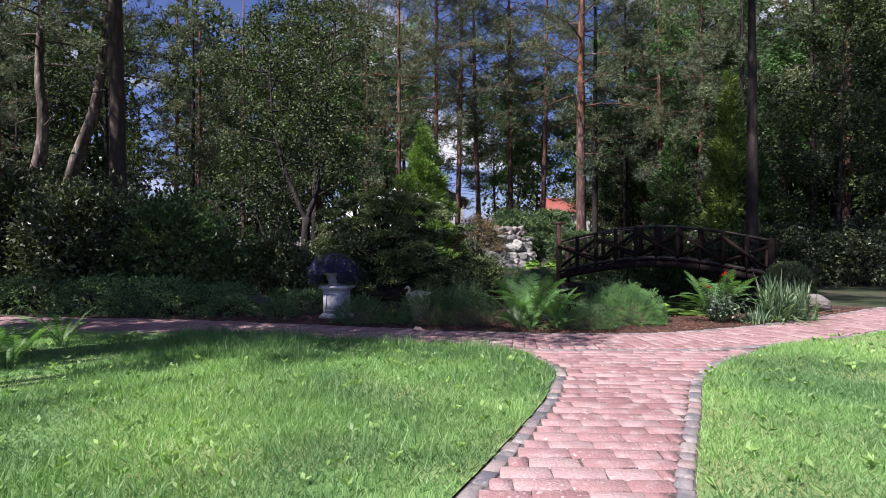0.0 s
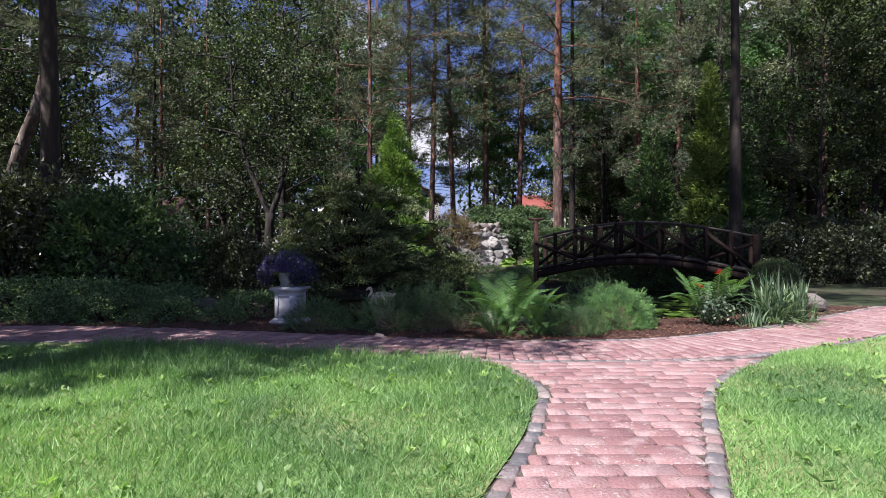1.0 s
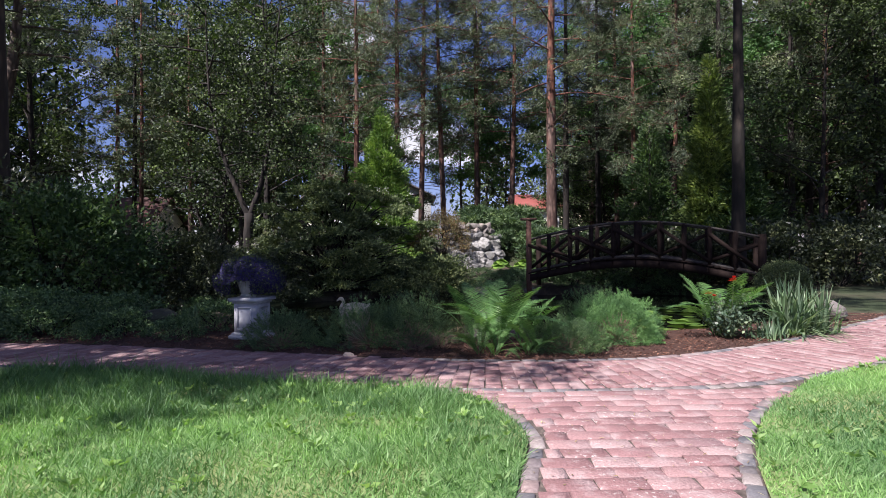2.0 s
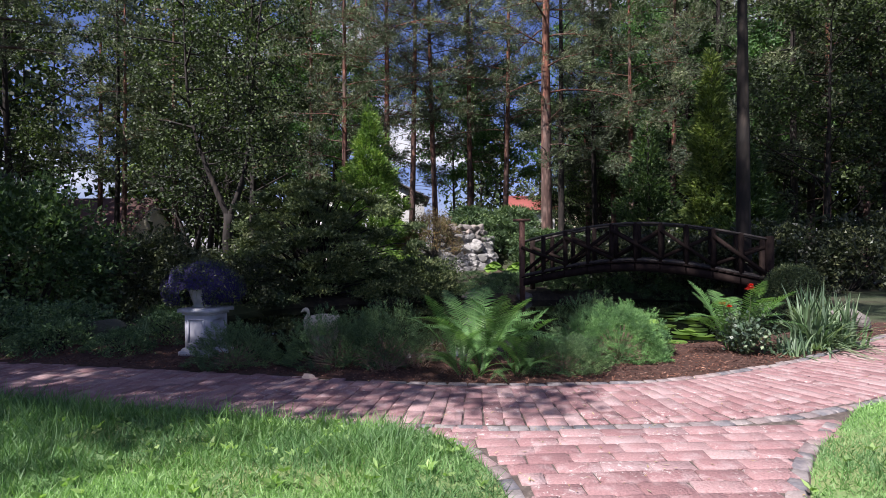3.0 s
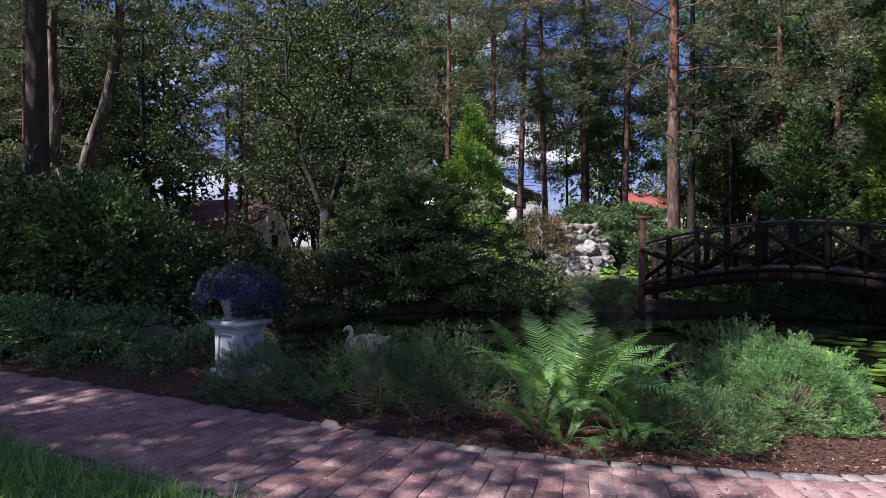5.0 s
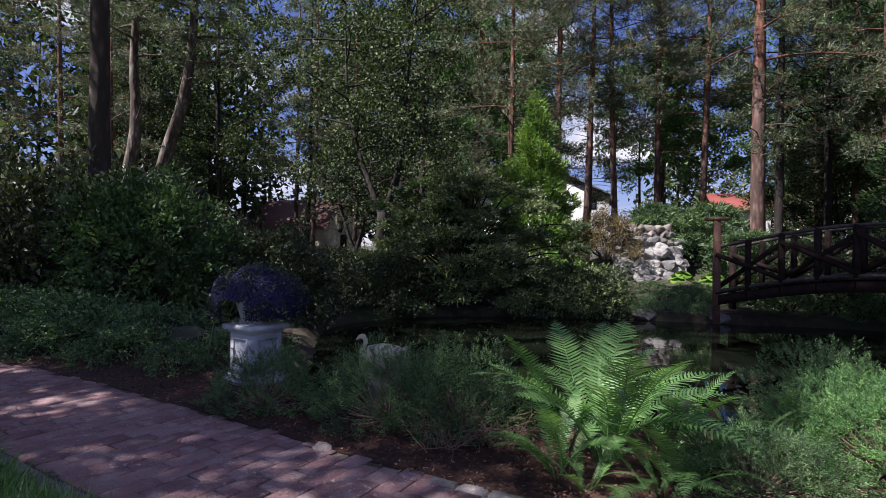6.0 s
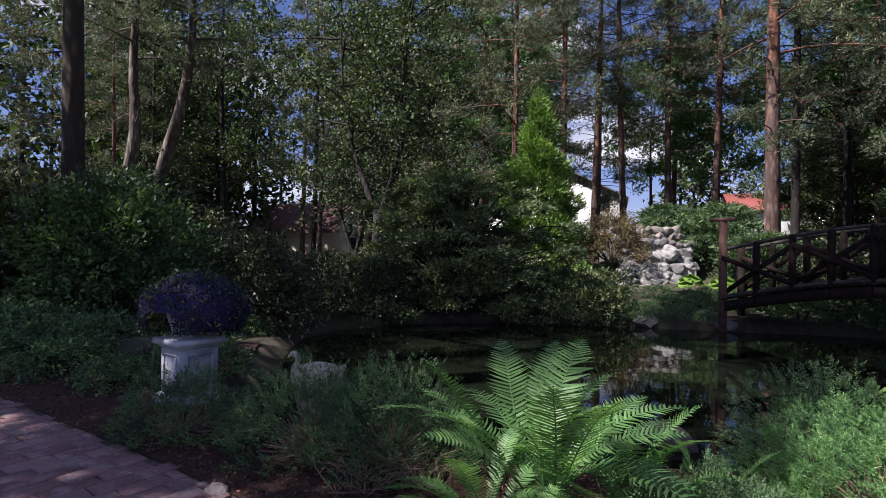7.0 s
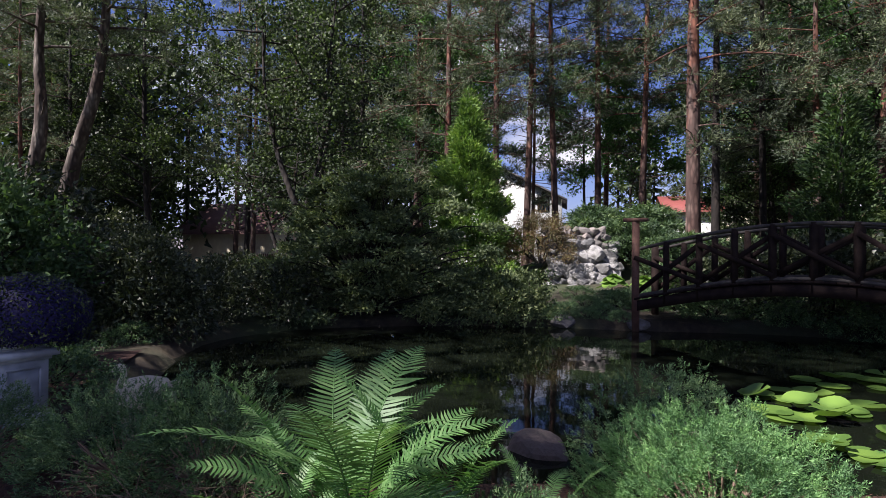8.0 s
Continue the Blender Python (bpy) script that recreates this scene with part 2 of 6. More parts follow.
MAT = {
    "soil": surface("forest_floor", [(0.3, (0.02, 0.014, 0.009)), (0.55, (0.05, 0.036, 0.022)), (0.75, (0.10, 0.075, 0.045))], 6, 0.95,
                    (0.03, 0.045, 0.015), 0.35, 40, 0.8, 0.03),
    "mulch": surface("bark_mulch", [(0.3, (0.02, 0.008, 0.005)), (0.6, (0.065, 0.025, 0.016)), (0.8, (0.13, 0.055, 0.035))], 25, 0.9, None, 1, 60, 0.9, 0.02),
    "turf": surface("turf", [(0.3, (0.075, 0.15, 0.045)), (0.6, (0.13, 0.235, 0.075)), (0.8, (0.20, 0.29, 0.11))], 14, 0.9, (0.22, 0.25, 0.10), 0.8, 70, 0.7, 0.02),
    "sand": surface("joint_sand", [(0.3, (0.035, 0.026, 0.022)), (0.6, (0.09, 0.07, 0.06)), (0.8, (0.22, 0.18, 0.15))], 24, 0.95),
    "brick": pieces("worn_brick", [(0.0, (0.195, 0.103, 0.105)), (0.25, (0.25, 0.135, 0.137)), (0.6, (0.275, 0.158, 0.158)), (0.85, (0.305, 0.19, 0.188)), (0.95, (0.34, 0.235, 0.23)), (1.0, (0.215, 0.13, 0.135))], 7, (0.36, 0.265, 0.262), 0.9, 0.9, 0.012, flecks=0.9),
    "sett": pieces("grey_sett", [(0.0, (0.075, 0.075, 0.085)), (0.22, (0.13, 0.125, 0.135)), (0.4, (0.20, 0.155, 0.15)), (0.55, (0.095, 0.095, 0.11)), (0.75, (0.23, 0.20, 0.19)), (0.88, (0.24, 0.16, 0.155)), (1.0, (0.10, 0.09, 0.095))], 6, (0.30, 0.26, 0.25), flecks=0.5),
    "rock": pieces("pale_rock", [(0.0, (0.19, 0.185, 0.18)), (0.5, (0.30, 0.29, 0.28)), (1.0, (0.40, 0.385, 0.37))], 4, (0.12, 0.115, 0.10), 0.9, 0.9, 0.04),
    "darkrock": pieces("dark_rock", [(0.0, (0.10, 0.09, 0.085)), (0.5, (0.17, 0.15, 0.14)), (1.0, (0.26, 0.22, 0.20))], 3, (0.10, 0.11, 0.07), 0.9, 0.8, 0.03),
    "mossrock": pieces("mossy_rock", [(0.0, (0.055, 0.06, 0.04)), (1.0, (0.09, 0.09, 0.07))], 5, (0.045, 0.065, 0.028), 0.95, 0.8, 0.03),
    # granite darkened to hold the shade of the plants over the pond stone
    "shaderock": pieces("shaded_granite", [(0.0, (0.085, 0.062, 0.056)), (1.0, (0.13, 0.098, 0.09))], 4, (0.07, 0.06, 0.055), 0.85, 0.6, 0.02),
    "pinkrock": pieces("pink_granite", [(0.0, (0.36, 0.26, 0.23)), (1.0, (0.44, 0.33, 0.29))], 4, (0.20, 0.18, 0.16), 0.8, 0.6, 0.02),
    "plaster": surface("white_plaster", [(0.3, (0.37, 0.37, 0.41)), (0.7, (0.55, 0.55, 0.59))], 4, 0.75, (0.24, 0.25, 0.26), 3.0, 50, 0.3, 0.006),
    "swan": surface("weathered_plaster", [(0.3, (0.40, 0.34, 0.25)), (0.7, (0.56, 0.49, 0.38))], 8, 0.8, None, 1, 60, 0.3, 0.005),
    # the bridge's deep shade is put into this near-black timber colour
    "timber": surface("shade_dark_timber", [(0.3, (0.011, 0.007, 0.007)), (0.7, (0.027, 0.018, 0.015))], 7, 0.8, None, 1, 40, 0.5, 0.01),
    # paler than the other timber: light along the rails put into the colour
    "rail": surface("lit_rail_timber", [(0.3, (0.012, 0.009, 0.007)), (0.7, (0.055, 0.043, 0.036))], 12, 0.7, None, 1, 40, 0.5, 0.01),
    "post": surface("red_brown_timber", [(0.3, (0.07, 0.03, 0.021)), (0.7, (0.14, 0.065, 0.045))], 9, 0.8, None, 1, 40, 0.5, 0.01),
    "pinebark": barky("pine_bark", (0.16, 0.088, 0.07), (0.29, 0.11, 0.066), (0.22, 0.145, 0.12), (3.5, 8.0)),
    "greybark": barky("grey_bark", (0.085, 0.064, 0.054), (0.13, 0.082, 0.06), (0.30, 0.25, 0.205), scale=9),
    # near-black because the trunks' shade is put into the bark colour
    "darkshadebark": barky("dark_shade_bark", (0.020, 0.014, 0.011), (0.022, 0.014, 0.010), (0.042, 0.030, 0.023)),
    # pine bark with standing shade mixed into its brown
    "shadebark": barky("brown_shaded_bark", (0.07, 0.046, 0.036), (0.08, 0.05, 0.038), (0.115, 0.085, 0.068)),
    "twig": surface("dry_twig", [(0.3, (0.12, 0.075, 0.052)), (0.7, (0.30, 0.21, 0.155))], 20, 0.9),
    "pine": leafy("pine_needles", (0.05, 0.066, 0.042), (0.112, 0.142, 0.09), (0.25, 0.29, 0.18), 0.6, 0.15, 0.3),
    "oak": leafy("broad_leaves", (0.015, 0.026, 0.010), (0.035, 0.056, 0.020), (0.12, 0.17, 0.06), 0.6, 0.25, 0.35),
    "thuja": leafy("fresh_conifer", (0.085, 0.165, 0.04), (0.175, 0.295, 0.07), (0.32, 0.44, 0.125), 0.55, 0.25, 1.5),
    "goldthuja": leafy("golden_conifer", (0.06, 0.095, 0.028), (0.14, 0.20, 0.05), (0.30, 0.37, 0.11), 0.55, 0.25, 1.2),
    # lit copy of the broad leaves: sunlight put into a brighter green
    "oaklit": leafy("sunlit_leaves", (0.05, 0.12, 0.04), (0.085, 0.185, 0.06), (0.15, 0.27, 0.10), 0.55, 0.35, 0.6),
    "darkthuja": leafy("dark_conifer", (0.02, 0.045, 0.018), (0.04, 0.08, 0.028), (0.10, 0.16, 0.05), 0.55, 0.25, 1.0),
    "yew": leafy("yew_green", (0.056, 0.084, 0.038), (0.122, 0.164, 0.072), (0.28, 0.32, 0.15), 0.6, 0.2, 0.8),
    "rhodo": leafy("rhododendron", (0.018, 0.028, 0.014), (0.052, 0.066, 0.031), (0.16, 0.175, 0.095), 0.38, 0.15, 0.8),
    "lightbush": leafy("pale_green_leaf", (0.045, 0.09, 0.035), (0.085, 0.15, 0.055), (0.17, 0.25, 0.11), 0.5, 0.3, 1.2),
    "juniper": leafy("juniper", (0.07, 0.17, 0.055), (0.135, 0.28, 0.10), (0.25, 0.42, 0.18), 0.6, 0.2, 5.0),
    # darker copy of the juniper green, with shade put into the colour
    "junishade": leafy("shaded_juniper", (0.05, 0.105, 0.045), (0.115, 0.20, 0.088), (0.26, 0.37, 0.18), 0.6, 0.2, 4.0),
    "junback": leafy("rockery_juniper", (0.035, 0.065, 0.032), (0.075, 0.13, 0.057), (0.17, 0.245, 0.11), 0.6, 0.2, 1.5),
    "fern": leafy("fern_green", (0.08, 0.18, 0.055), (0.12, 0.245, 0.085), (0.19, 0.32, 0.13), 0.45, 0.35, 2.0),
    "grass": leafy("grass_blade", (0.105, 0.22, 0.07), (0.185, 0.35, 0.12), (0.34, 0.50, 0.24), 0.5, 0.35, 0.7),
    "weed": leafy("weed_leaf", (0.19, 0.33, 0.10), (0.26, 0.41, 0.14), (0.36, 0.50, 0.22), 0.5, 0.45, 2.0),
    "iris": leafy("iris_blade", (0.10, 0.17, 0.09), (0.17, 0.25, 0.15), (0.30, 0.38, 0.25), 0.4, 0.3, 2.0),
    "roseleaf": leafy("rose_leaf", (0.08, 0.13, 0.08), (0.14, 0.20, 0.13), (0.24, 0.30, 0.21), 0.35, 0.25, 2.0),
    "lily": leafy("lily_pad", (0.075, 0.15, 0.03), (0.13, 0.23, 0.05), (0.26, 0.34, 0.09), 0.3, 0.2, 1.6),
    "brownbush": leafy("rusty_heath", (0.10, 0.06, 0.035), (0.17, 0.11, 0.06), (0.20, 0.20, 0.09), 0.6, 0.2, 2.0),
    "violet": leafy("violet_flower", (0.014, 0.009, 0.062), (0.022, 0.014, 0.10), (0.035, 0.024, 0.145), 0.7, 0.1, 4.0),
    "litter": leafy("bark_chip", (0.045, 0.016, 0.011), (0.13, 0.052, 0.036), (0.31, 0.175, 0.135), 0.9, 0.0, 2.0),
    "straw": leafy("dry_straw", (0.20, 0.12, 0.06), (0.38, 0.28, 0.14), (0.55, 0.47, 0.32), 0.8, 0.1, 3.0),
    "red": leafy("red_petal", (0.45, 0.012, 0.010), (0.60, 0.02, 0.015), (0.70, 0.04, 0.03), 0.5, 0.25, 3.0),
    "lilac": leafy("lilac_petal", (0.20, 0.10, 0.26), (0.30, 0.16, 0.36), (0.38, 0.22, 0.42), 0.5, 0.25, 3.0),
    "render_white": surface("house_render", [(0.3, (0.66, 0.65, 0.62)), (0.7, (0.78, 0.77, 0.74))], 3, 0.85),
    "render_cream": surface("cream_render", [(0.3, (0.58, 0.50, 0.36)), (0.7, (0.70, 0.62, 0.46))], 3, 0.85),
    "tile_dark": surface("dark_roof", [(0.3, (0.05, 0.045, 0.045)), (0.7, (0.10, 0.09, 0.09))], 6, 0.8),
    "tile_brown": surface("brown_roof", [(0.3, (0.085, 0.038, 0.034)), (0.7, (0.15, 0.07, 0.062))], 6, 0.75),
    "tile_red": surface("red_roof", [(0.3, (0.16, 0.036, 0.030)), (0.7, (0.23, 0.058, 0.048))], 6, 0.75),
}
MAT["timber"].node_tree.nodes["Principled BSDF"].inputs["Specular IOR Level"].default_value = 0.08
m, t, b = nodes_of("window_glass")
b.inputs["Base Color"].default_value, b.inputs["Roughness"].default_value = (0.02, 0.025, 0.03, 1), 0.05
MAT["pane"] = m
m, t, b = nodes_of("pond_water")
b.inputs["Base Color"].default_value, b.inputs["Roughness"].default_value = (0.006, 0.008, 0.005, 1), 0.03
b.inputs["IOR"].default_value = 1.33
n = tex(t, "ShaderNodeTexNoise", 2.2, 2)
bump(t, b, n.outputs[0], 0.10, 0.02)
MAT["water"] = m


# ---- mesh helpers ----
class Geo:
    """Collects quads and triangles (as arrays) for one mesh."""

    def __init__(self):
        self.v, self.f, self.tri, self.n = [], [], [], 0

    def add(self, verts, quads=(), tris=()):
        self.v.append(np.asarray(verts, float).reshape(-1, 3))
        self.f.append(np.asarray(quads, int).reshape(-1, 4) + self.n)
        self.tri.append(np.asarray(tris, int).reshape(-1, 3) + self.n)
        self.n += len(self.v[-1])
        return self

    def mesh(self, name, mat, smooth=False):
        me = bpy.data.meshes.new(name)
        v, q, t = np.concatenate(self.v), np.concatenate(self.f), np.concatenate(self.tri)
        total = np.concatenate([np.full(len(q), 4), np.full(len(t), 3)]).astype(int)
        me.vertices.add(len(v))
        me.vertices.foreach_set("co", v.ravel())
        me.loops.add(int(total.sum()))
        me.loops.foreach_set("vertex_index", np.concatenate([q.ravel(), t.ravel()]).astype(int))
        me.polygons.add(len(total))
        me.polygons.foreach_set("loop_start", np.concatenate([[0], np.cumsum(total)[:-1]]).astype(int))
        me.polygons.foreach_set("loop_total", total)
        if smooth:
            me.polygons.foreach_set("use_smooth", np.ones(len(total), bool))
        me.update(calc_edges=True)
        me.materials.append(mat)
        return me


def unit(a):
    a = np.asarray(a, float)
    return a / np.maximum(np.linalg.norm(a, axis=-1, keepdims=True), 1e-9)


def blades(geo, base, way, length, width, fold=0.0, up=None, bend=0.0, thin=False):
    """Kite-shaped leaves, one quad each; thin ones are single triangles."""
    base, way = np.asarray(base, float), unit(way)
    k = len(base)
    length = np.broadcast_to(np.asarray(length, float), (k,))[:, None]
    width = np.broadcast_to(np.asarray(width, float), (k,))[:, None]
    ref = rng.normal(size=(k, 3)) if up is None else np.broadcast_to(up, (k, 3))
    side = unit(np.cross(way, ref))
    nrm = np.cross(side, way)
    mid = base + way * length * 0.45
    tip = base + way * length - np.array([0, 0, 1.0]) * length * bend
    if thin:
        low = base + way * length * 0.12
        v = np.stack([low + side * width / 2, tip, low - side * width / 2], 1)
        geo.add(v, (), np.arange(3 * k).reshape(k, 3))
        return
    v = np.stack([base, mid + side * width / 2 + nrm * width * fold, tip, mid - side * width / 2 + nrm * width * fold], 1)
    geo.add(v, np.arange(4 * k).reshape(k, 4))


def tube(geo, pts, radii, sides=8, wobble=0.0):
    pts = np.asarray(pts, float)
    k = len(pts)
    tang = unit(np.gradient(pts, axis=0))
    ref = np.array([1.0, 0.12, 0.05])
    a = unit(np.cross(tang, ref))
    b = np.cross(tang, a)
    ang = np.linspace(0, 2 * np.pi, sides, endpoint=False)
    r = np.asarray(radii, float)[:, None, None]
    if wobble:
        r = r * (1 + wobble * rng.normal(size=(k, sides, 1)))
    ring = pts[:, None] + r * (np.cos(ang)[None, :, None] * a[:, None] + np.sin(ang)[None, :, None] * b[:, None])
    i, j = np.meshgrid(np.arange(k - 1), np.arange(sides), indexing="ij")
    j2 = (j + 1) % sides
    q = np.stack([i * sides + j, i * sides + j2, (i + 1) * sides + j2, (i + 1) * sides + j], -1)
    geo.add(ring.reshape(-1, 3), q.reshape(-1, 4))
    top = geo.n - sides
    h = sides // 2
    if h > 1:
        geo.f.append(np.array([[top + s, top + s + 1, top + sides - 2 - s, top + sides - 1 - s] for s in range(h - 1)]))


def curve(points, n):
    """A smooth line through points (Catmull-Rom)."""
    p = np.asarray(points, float)
    p = np.concatenate([[2 * p[0] - p[1]], p, [2 * p[-1] - p[-2]]])
    out = []
    for s in np.linspace(0, len(p) - 3 - 1e-6, n):
        i, u = int(s), s - int(s)
        a, b, c, d = p[i:i + 4]
        out.append(0.5 * (2 * b + (c - a) * u + (2 * a - 5 * b + 4 * c - d) * u * u + (3 * b - a - 3 * c + d) * u ** 3))
    return np.array(out)


def box(geo, m, sx, sy, sz, chamfer=0.0):
    """A box with its upper edges taken off, placed by the matrix m (its origin in the middle of its foot)."""
    c = min(chamfer, sx * 0.4, sy * 0.4, sz * 0.6)
    x, y = sx / 2, sy / 2
    lv = [(-x, -y, 0), (x, -y, 0), (x, y, 0), (-x, y, 0)]
    fs = [(3, 2, 1, 0), (0, 1, 5, 4), (1, 2, 6, 5), (2, 3, 7, 6), (3, 0, 4, 7)]
    if c:
        lv += [(-x, -y, sz - c), (x, -y, sz - c), (x, y, sz - c), (-x, y, sz - c)]
        lv += [(-x + c, -y + c, sz), (x - c, -y + c, sz), (x - c, y - c, sz), (-x + c, y - c, sz)]
        fs += [(4, 5, 9, 8), (5, 6, 10, 9), (6, 7, 11, 10), (7, 4, 8, 11), (8, 9, 10, 11)]
    else:
        lv += [(-x, -y, sz), (x, -y, sz), (x, y, sz), (-x, y, sz)]
        fs += [(4, 5, 6, 7)]
    geo.add([m @ Vector(v) for v in lv], fs)


def beam(geo, a, b, w, h):
    """A squared timber from a to b."""
    a, b = Vector(a), Vector(b)
    m = Matrix.Translation(a) @ (b - a).to_track_quat("Z", "Y").to_matrix().to_4x4()
    box(geo, m, w, h, (b - a).length)


def part(name, geo, mat, parent=None, label="", smooth=False):
    """Links what geo holds as one mesh object under a thing or a part."""
    me = geo if isinstance(geo, bpy.types.Mesh) else geo.mesh(name, MAT[mat], smooth)
    ob = new(name, me)
    if parent is not None:
        ob.parent = parent
    return tagged(ob, label)


def thing(name, label, category, m=Matrix(), group=""):
    ob = new(name)
    ob.empty_display_size = 0.1
    ob.matrix_basis = m
    return tagged(ob, label, category, group)


def bm_mesh(name, bm, mat, smooth=False):
    me = bpy.data.meshes.new(name)
    bm.to_mesh(me)
    bm.free()
    me.materials.append(MAT[mat])
    if smooth:
        me.polygons.foreach_set("use_smooth", np.ones(len(me.polygons), bool))
    return me


def lathe(geo, profile, sides=24, m=Matrix()):
    ang = np.linspace(0, 2 * np.pi, sides, endpoint=False)
    v = [m @ Vector((r * math.cos(a), r * math.sin(a), z)) for r, z in profile for a in ang]
    q = [(i * sides + j, i * sides + (j + 1) % sides, (i + 1) * sides + (j + 1) % sides, (i + 1) * sides + j)
         for i in range(len(profile) - 1) for j in range(sides)]
    geo.add([tuple(p) for p in v], q)


def inside(p, poly):
    x, y = p[:, 0], p[:, 1]
    hit = np.zeros(len(p), bool)
    q = np.asarray(poly)
    for (x0, y0), (x1, y1) in zip(q, np.roll(q, -1, 0)):
        cross = ((y0 > y) != (y1 > y)) & (x < (x1 - x0) * (y - y0) / (y1 - y0 + 1e-12) + x0)
        hit ^= cross
    return hit


def rock_mesh(name, size, seed, mat, cuts=3, rough=0.35, cut=(0.62, 0.85)):
    r = random.Random(seed)
    bm = bmesh.new()
    bmesh.ops.create_icosphere(bm, subdivisions=cuts, radius=1.0)
    off = Vector((r.uniform(0, 50), r.uniform(0, 50), r.uniform(0, 50)))
    planes = [(Vector((r.gauss(0, 1), r.gauss(0, 1), r.gauss(0, 1))).normalized(), r.uniform(*cut)) for _ in range(9)]
    for v in bm.verts:
        d = noise.noise(v.co * 1.1 + off) * rough + noise.noise(v.co * 3.1 + off) * rough * 0.3
        c = v.co * (1 + d)
        for pn, lim in planes:
            over = c.dot(pn) - lim
            if over > 0:
                c = c - pn * over * 0.85
        v.co = Vector((c.x * size[0], c.y * size[1], c.z * size[2]))
    return bm_mesh(name, bm, mat)


# ---- ground, paths, pond ----
A_LEFT = [(-0.75, -9.0), (-0.75, -4.0), (-0.68, -1.0), (-0.55, 0.9), (-0.28, 2.0), (0.01, 2.65), (0.29, 3.26), (0.74, 4.30), (0.92, 4.88), (1.06, 5.44), (0.93, 6.05), (0.62, 6.5)]
A_RIGHT = [(0.5, -9.0), (0.5, -4.0), (0.58, -1.0), (0.75, 0.9), (1.0, 2.0), (1.21, 2.65), (1.49, 3.25), (1.88, 4.04), (2.38, 5.06), (2.97, 5.83), (3.65, 6.45)]
B_MID = [(-16, 9.9), (-9, 9.2), (-6, 8.85), (-4.8, 8.68), (-3.4, 8.40), (-2.4, 8.10), (-1.2, 7.75), (-0.2, 7.43), (0.7, 7.22), (1.5, 7.12),
         (2.4, 7.10), (3.2, 7.19), (4.1, 7.50), (5.2, 8.02), (6.4, 8.75), (7.7, 9.6), (9.5, 10.7), (13, 12.2), (20, 14)]
B_HALF = 0.65
b_line = curve(B_MID, 400)
b_tan = unit(np.gradient(b_line, axis=0))
b_nrm = np.stack([-b_tan[:, 1], b_tan[:, 0]], 1)
b_far, b_near = b_line + b_nrm * B_HALF, b_line - b_nrm * B_HALF
POND = (2.3, 13.57, 6.0, 3.96)
WATER_Z = -0.22


def pond_lobes(a):
    """The pond's uneven outline: a factor on its ellipse, by the direction a."""
    return 1 + 0.06 * np.sin(3 * a + 1) + 0.04 * np.sin(5 * a) + 0.26 * np.exp(-((a - 0.75) / 0.45) ** 2) + 0.11 * np.exp(-((a + 2.25) / 0.4) ** 2)


def pond_reach(x, y):
    """Under 1 inside the pond."""
    a = np.arctan2(y - POND[1], x - POND[0])
    return np.hypot((x - POND[0]) / POND[2], (y - POND[1]) / POND[3]) / pond_lobes(a)


def ground_z(x, y):
    x, y = np.asarray(x, float), np.asarray(y, float)
    z = np.full(np.broadcast(x, y).shape, -0.035)
    s = np.clip((1.04 - pond_reach(x, y)) / 0.16, 0, 1)
    z = z - 0.75 * s * s * (3 - 2 * s)
    mound = np.exp(-(((x - 4.2) / 4.2) ** 2 + ((y - 28.0) / 2.9) ** 2))
    z = z + 1.7 * mound
    b = np.clip((y - 17.2) / 3.0, 0, 1)
    z = z + 0.18 * b * b * (3 - 2 * b) * np.exp(-((x - 2.7) / 2.0) ** 2) * np.exp(-(np.maximum(y - 22, 0) / 3) ** 2)
    far = np.clip((np.hypot(x, y - 8) - 16) / 40, 0, 1)
    z = z + far * (0.25 * np.sin(x * 0.21 + 1) * np.sin(y * 0.17) + 0.1)
    return z


outer = np.array([30, 36, 45, 60, 85, 130, 250, 600, 1500.0])
gx = np.unique(np.concatenate([-outer[::-1], np.arange(-24, 24.01, 0.35), outer]))
gy = np.unique(np.concatenate([-outer[::-1] + 12, np.arange(-10, 34.01, 0.35), outer + 10]))
GX, GY = np.meshgrid(gx, gy, indexing="ij")
GZ = ground_z(GX, GY)
g = Geo()
i, j = np.meshgrid(np.arange(len(gx) - 1), np.arange(len(gy) - 1), indexing="ij")
w = len(gy)
g.add(np.stack([GX, GY, GZ], -1), np.stack([i * w + j, (i + 1) * w + j, (i + 1) * w + j + 1, i * w + j + 1], -1))
ground = tagged(new("ground", g.mesh("ground", MAT["soil"], True)), "dark forest floor of soil, litter and moss", "ground", kind="structure")


def sheet(name, outline, z, mat, label, category):
    bm = bmesh.new()
    vs = [bm.verts.new((x, y, z)) for x, y in outline]
    es = [bm.edges.new((vs[k], vs[(k + 1) % len(vs)])) for k in range(len(vs))]
    bmesh.ops.triangle_fill(bm, edges=es, use_beauty=True)
    for f in bm.faces:
        if f.normal.z < 0:
            f.normal_flip()
    return tagged(new(name, bm_mesh(name, bm, mat)), label, category, kind="structure")


b_near_l = [tuple(p) for p in b_near if -14 < p[0] < 0.45]
b_near_r = [tuple(p) for p in b_near if 4.0 < p[0] < 18]
aL, aR = [tuple(p) for p in curve(A_LEFT, 140)], [tuple(p) for p in curve(A_RIGHT, 140)]
lawn_l_poly = [(-14, -9)] + aL + b_near_l[::-1]
lawn_r_poly = [(18, -9), (18, 5)] + b_near_r[::-1] + aR[::-1]
lawn_l = sheet("lawn", lawn_l_poly, 0.0, "turf", "sunlit mown lawn with weeds beside the brick path", "lawn")
lawn_r = sheet("lawn", lawn_r_poly, 0.0, "turf", "sunlit mown lawn with weeds beside the brick path", "lawn")
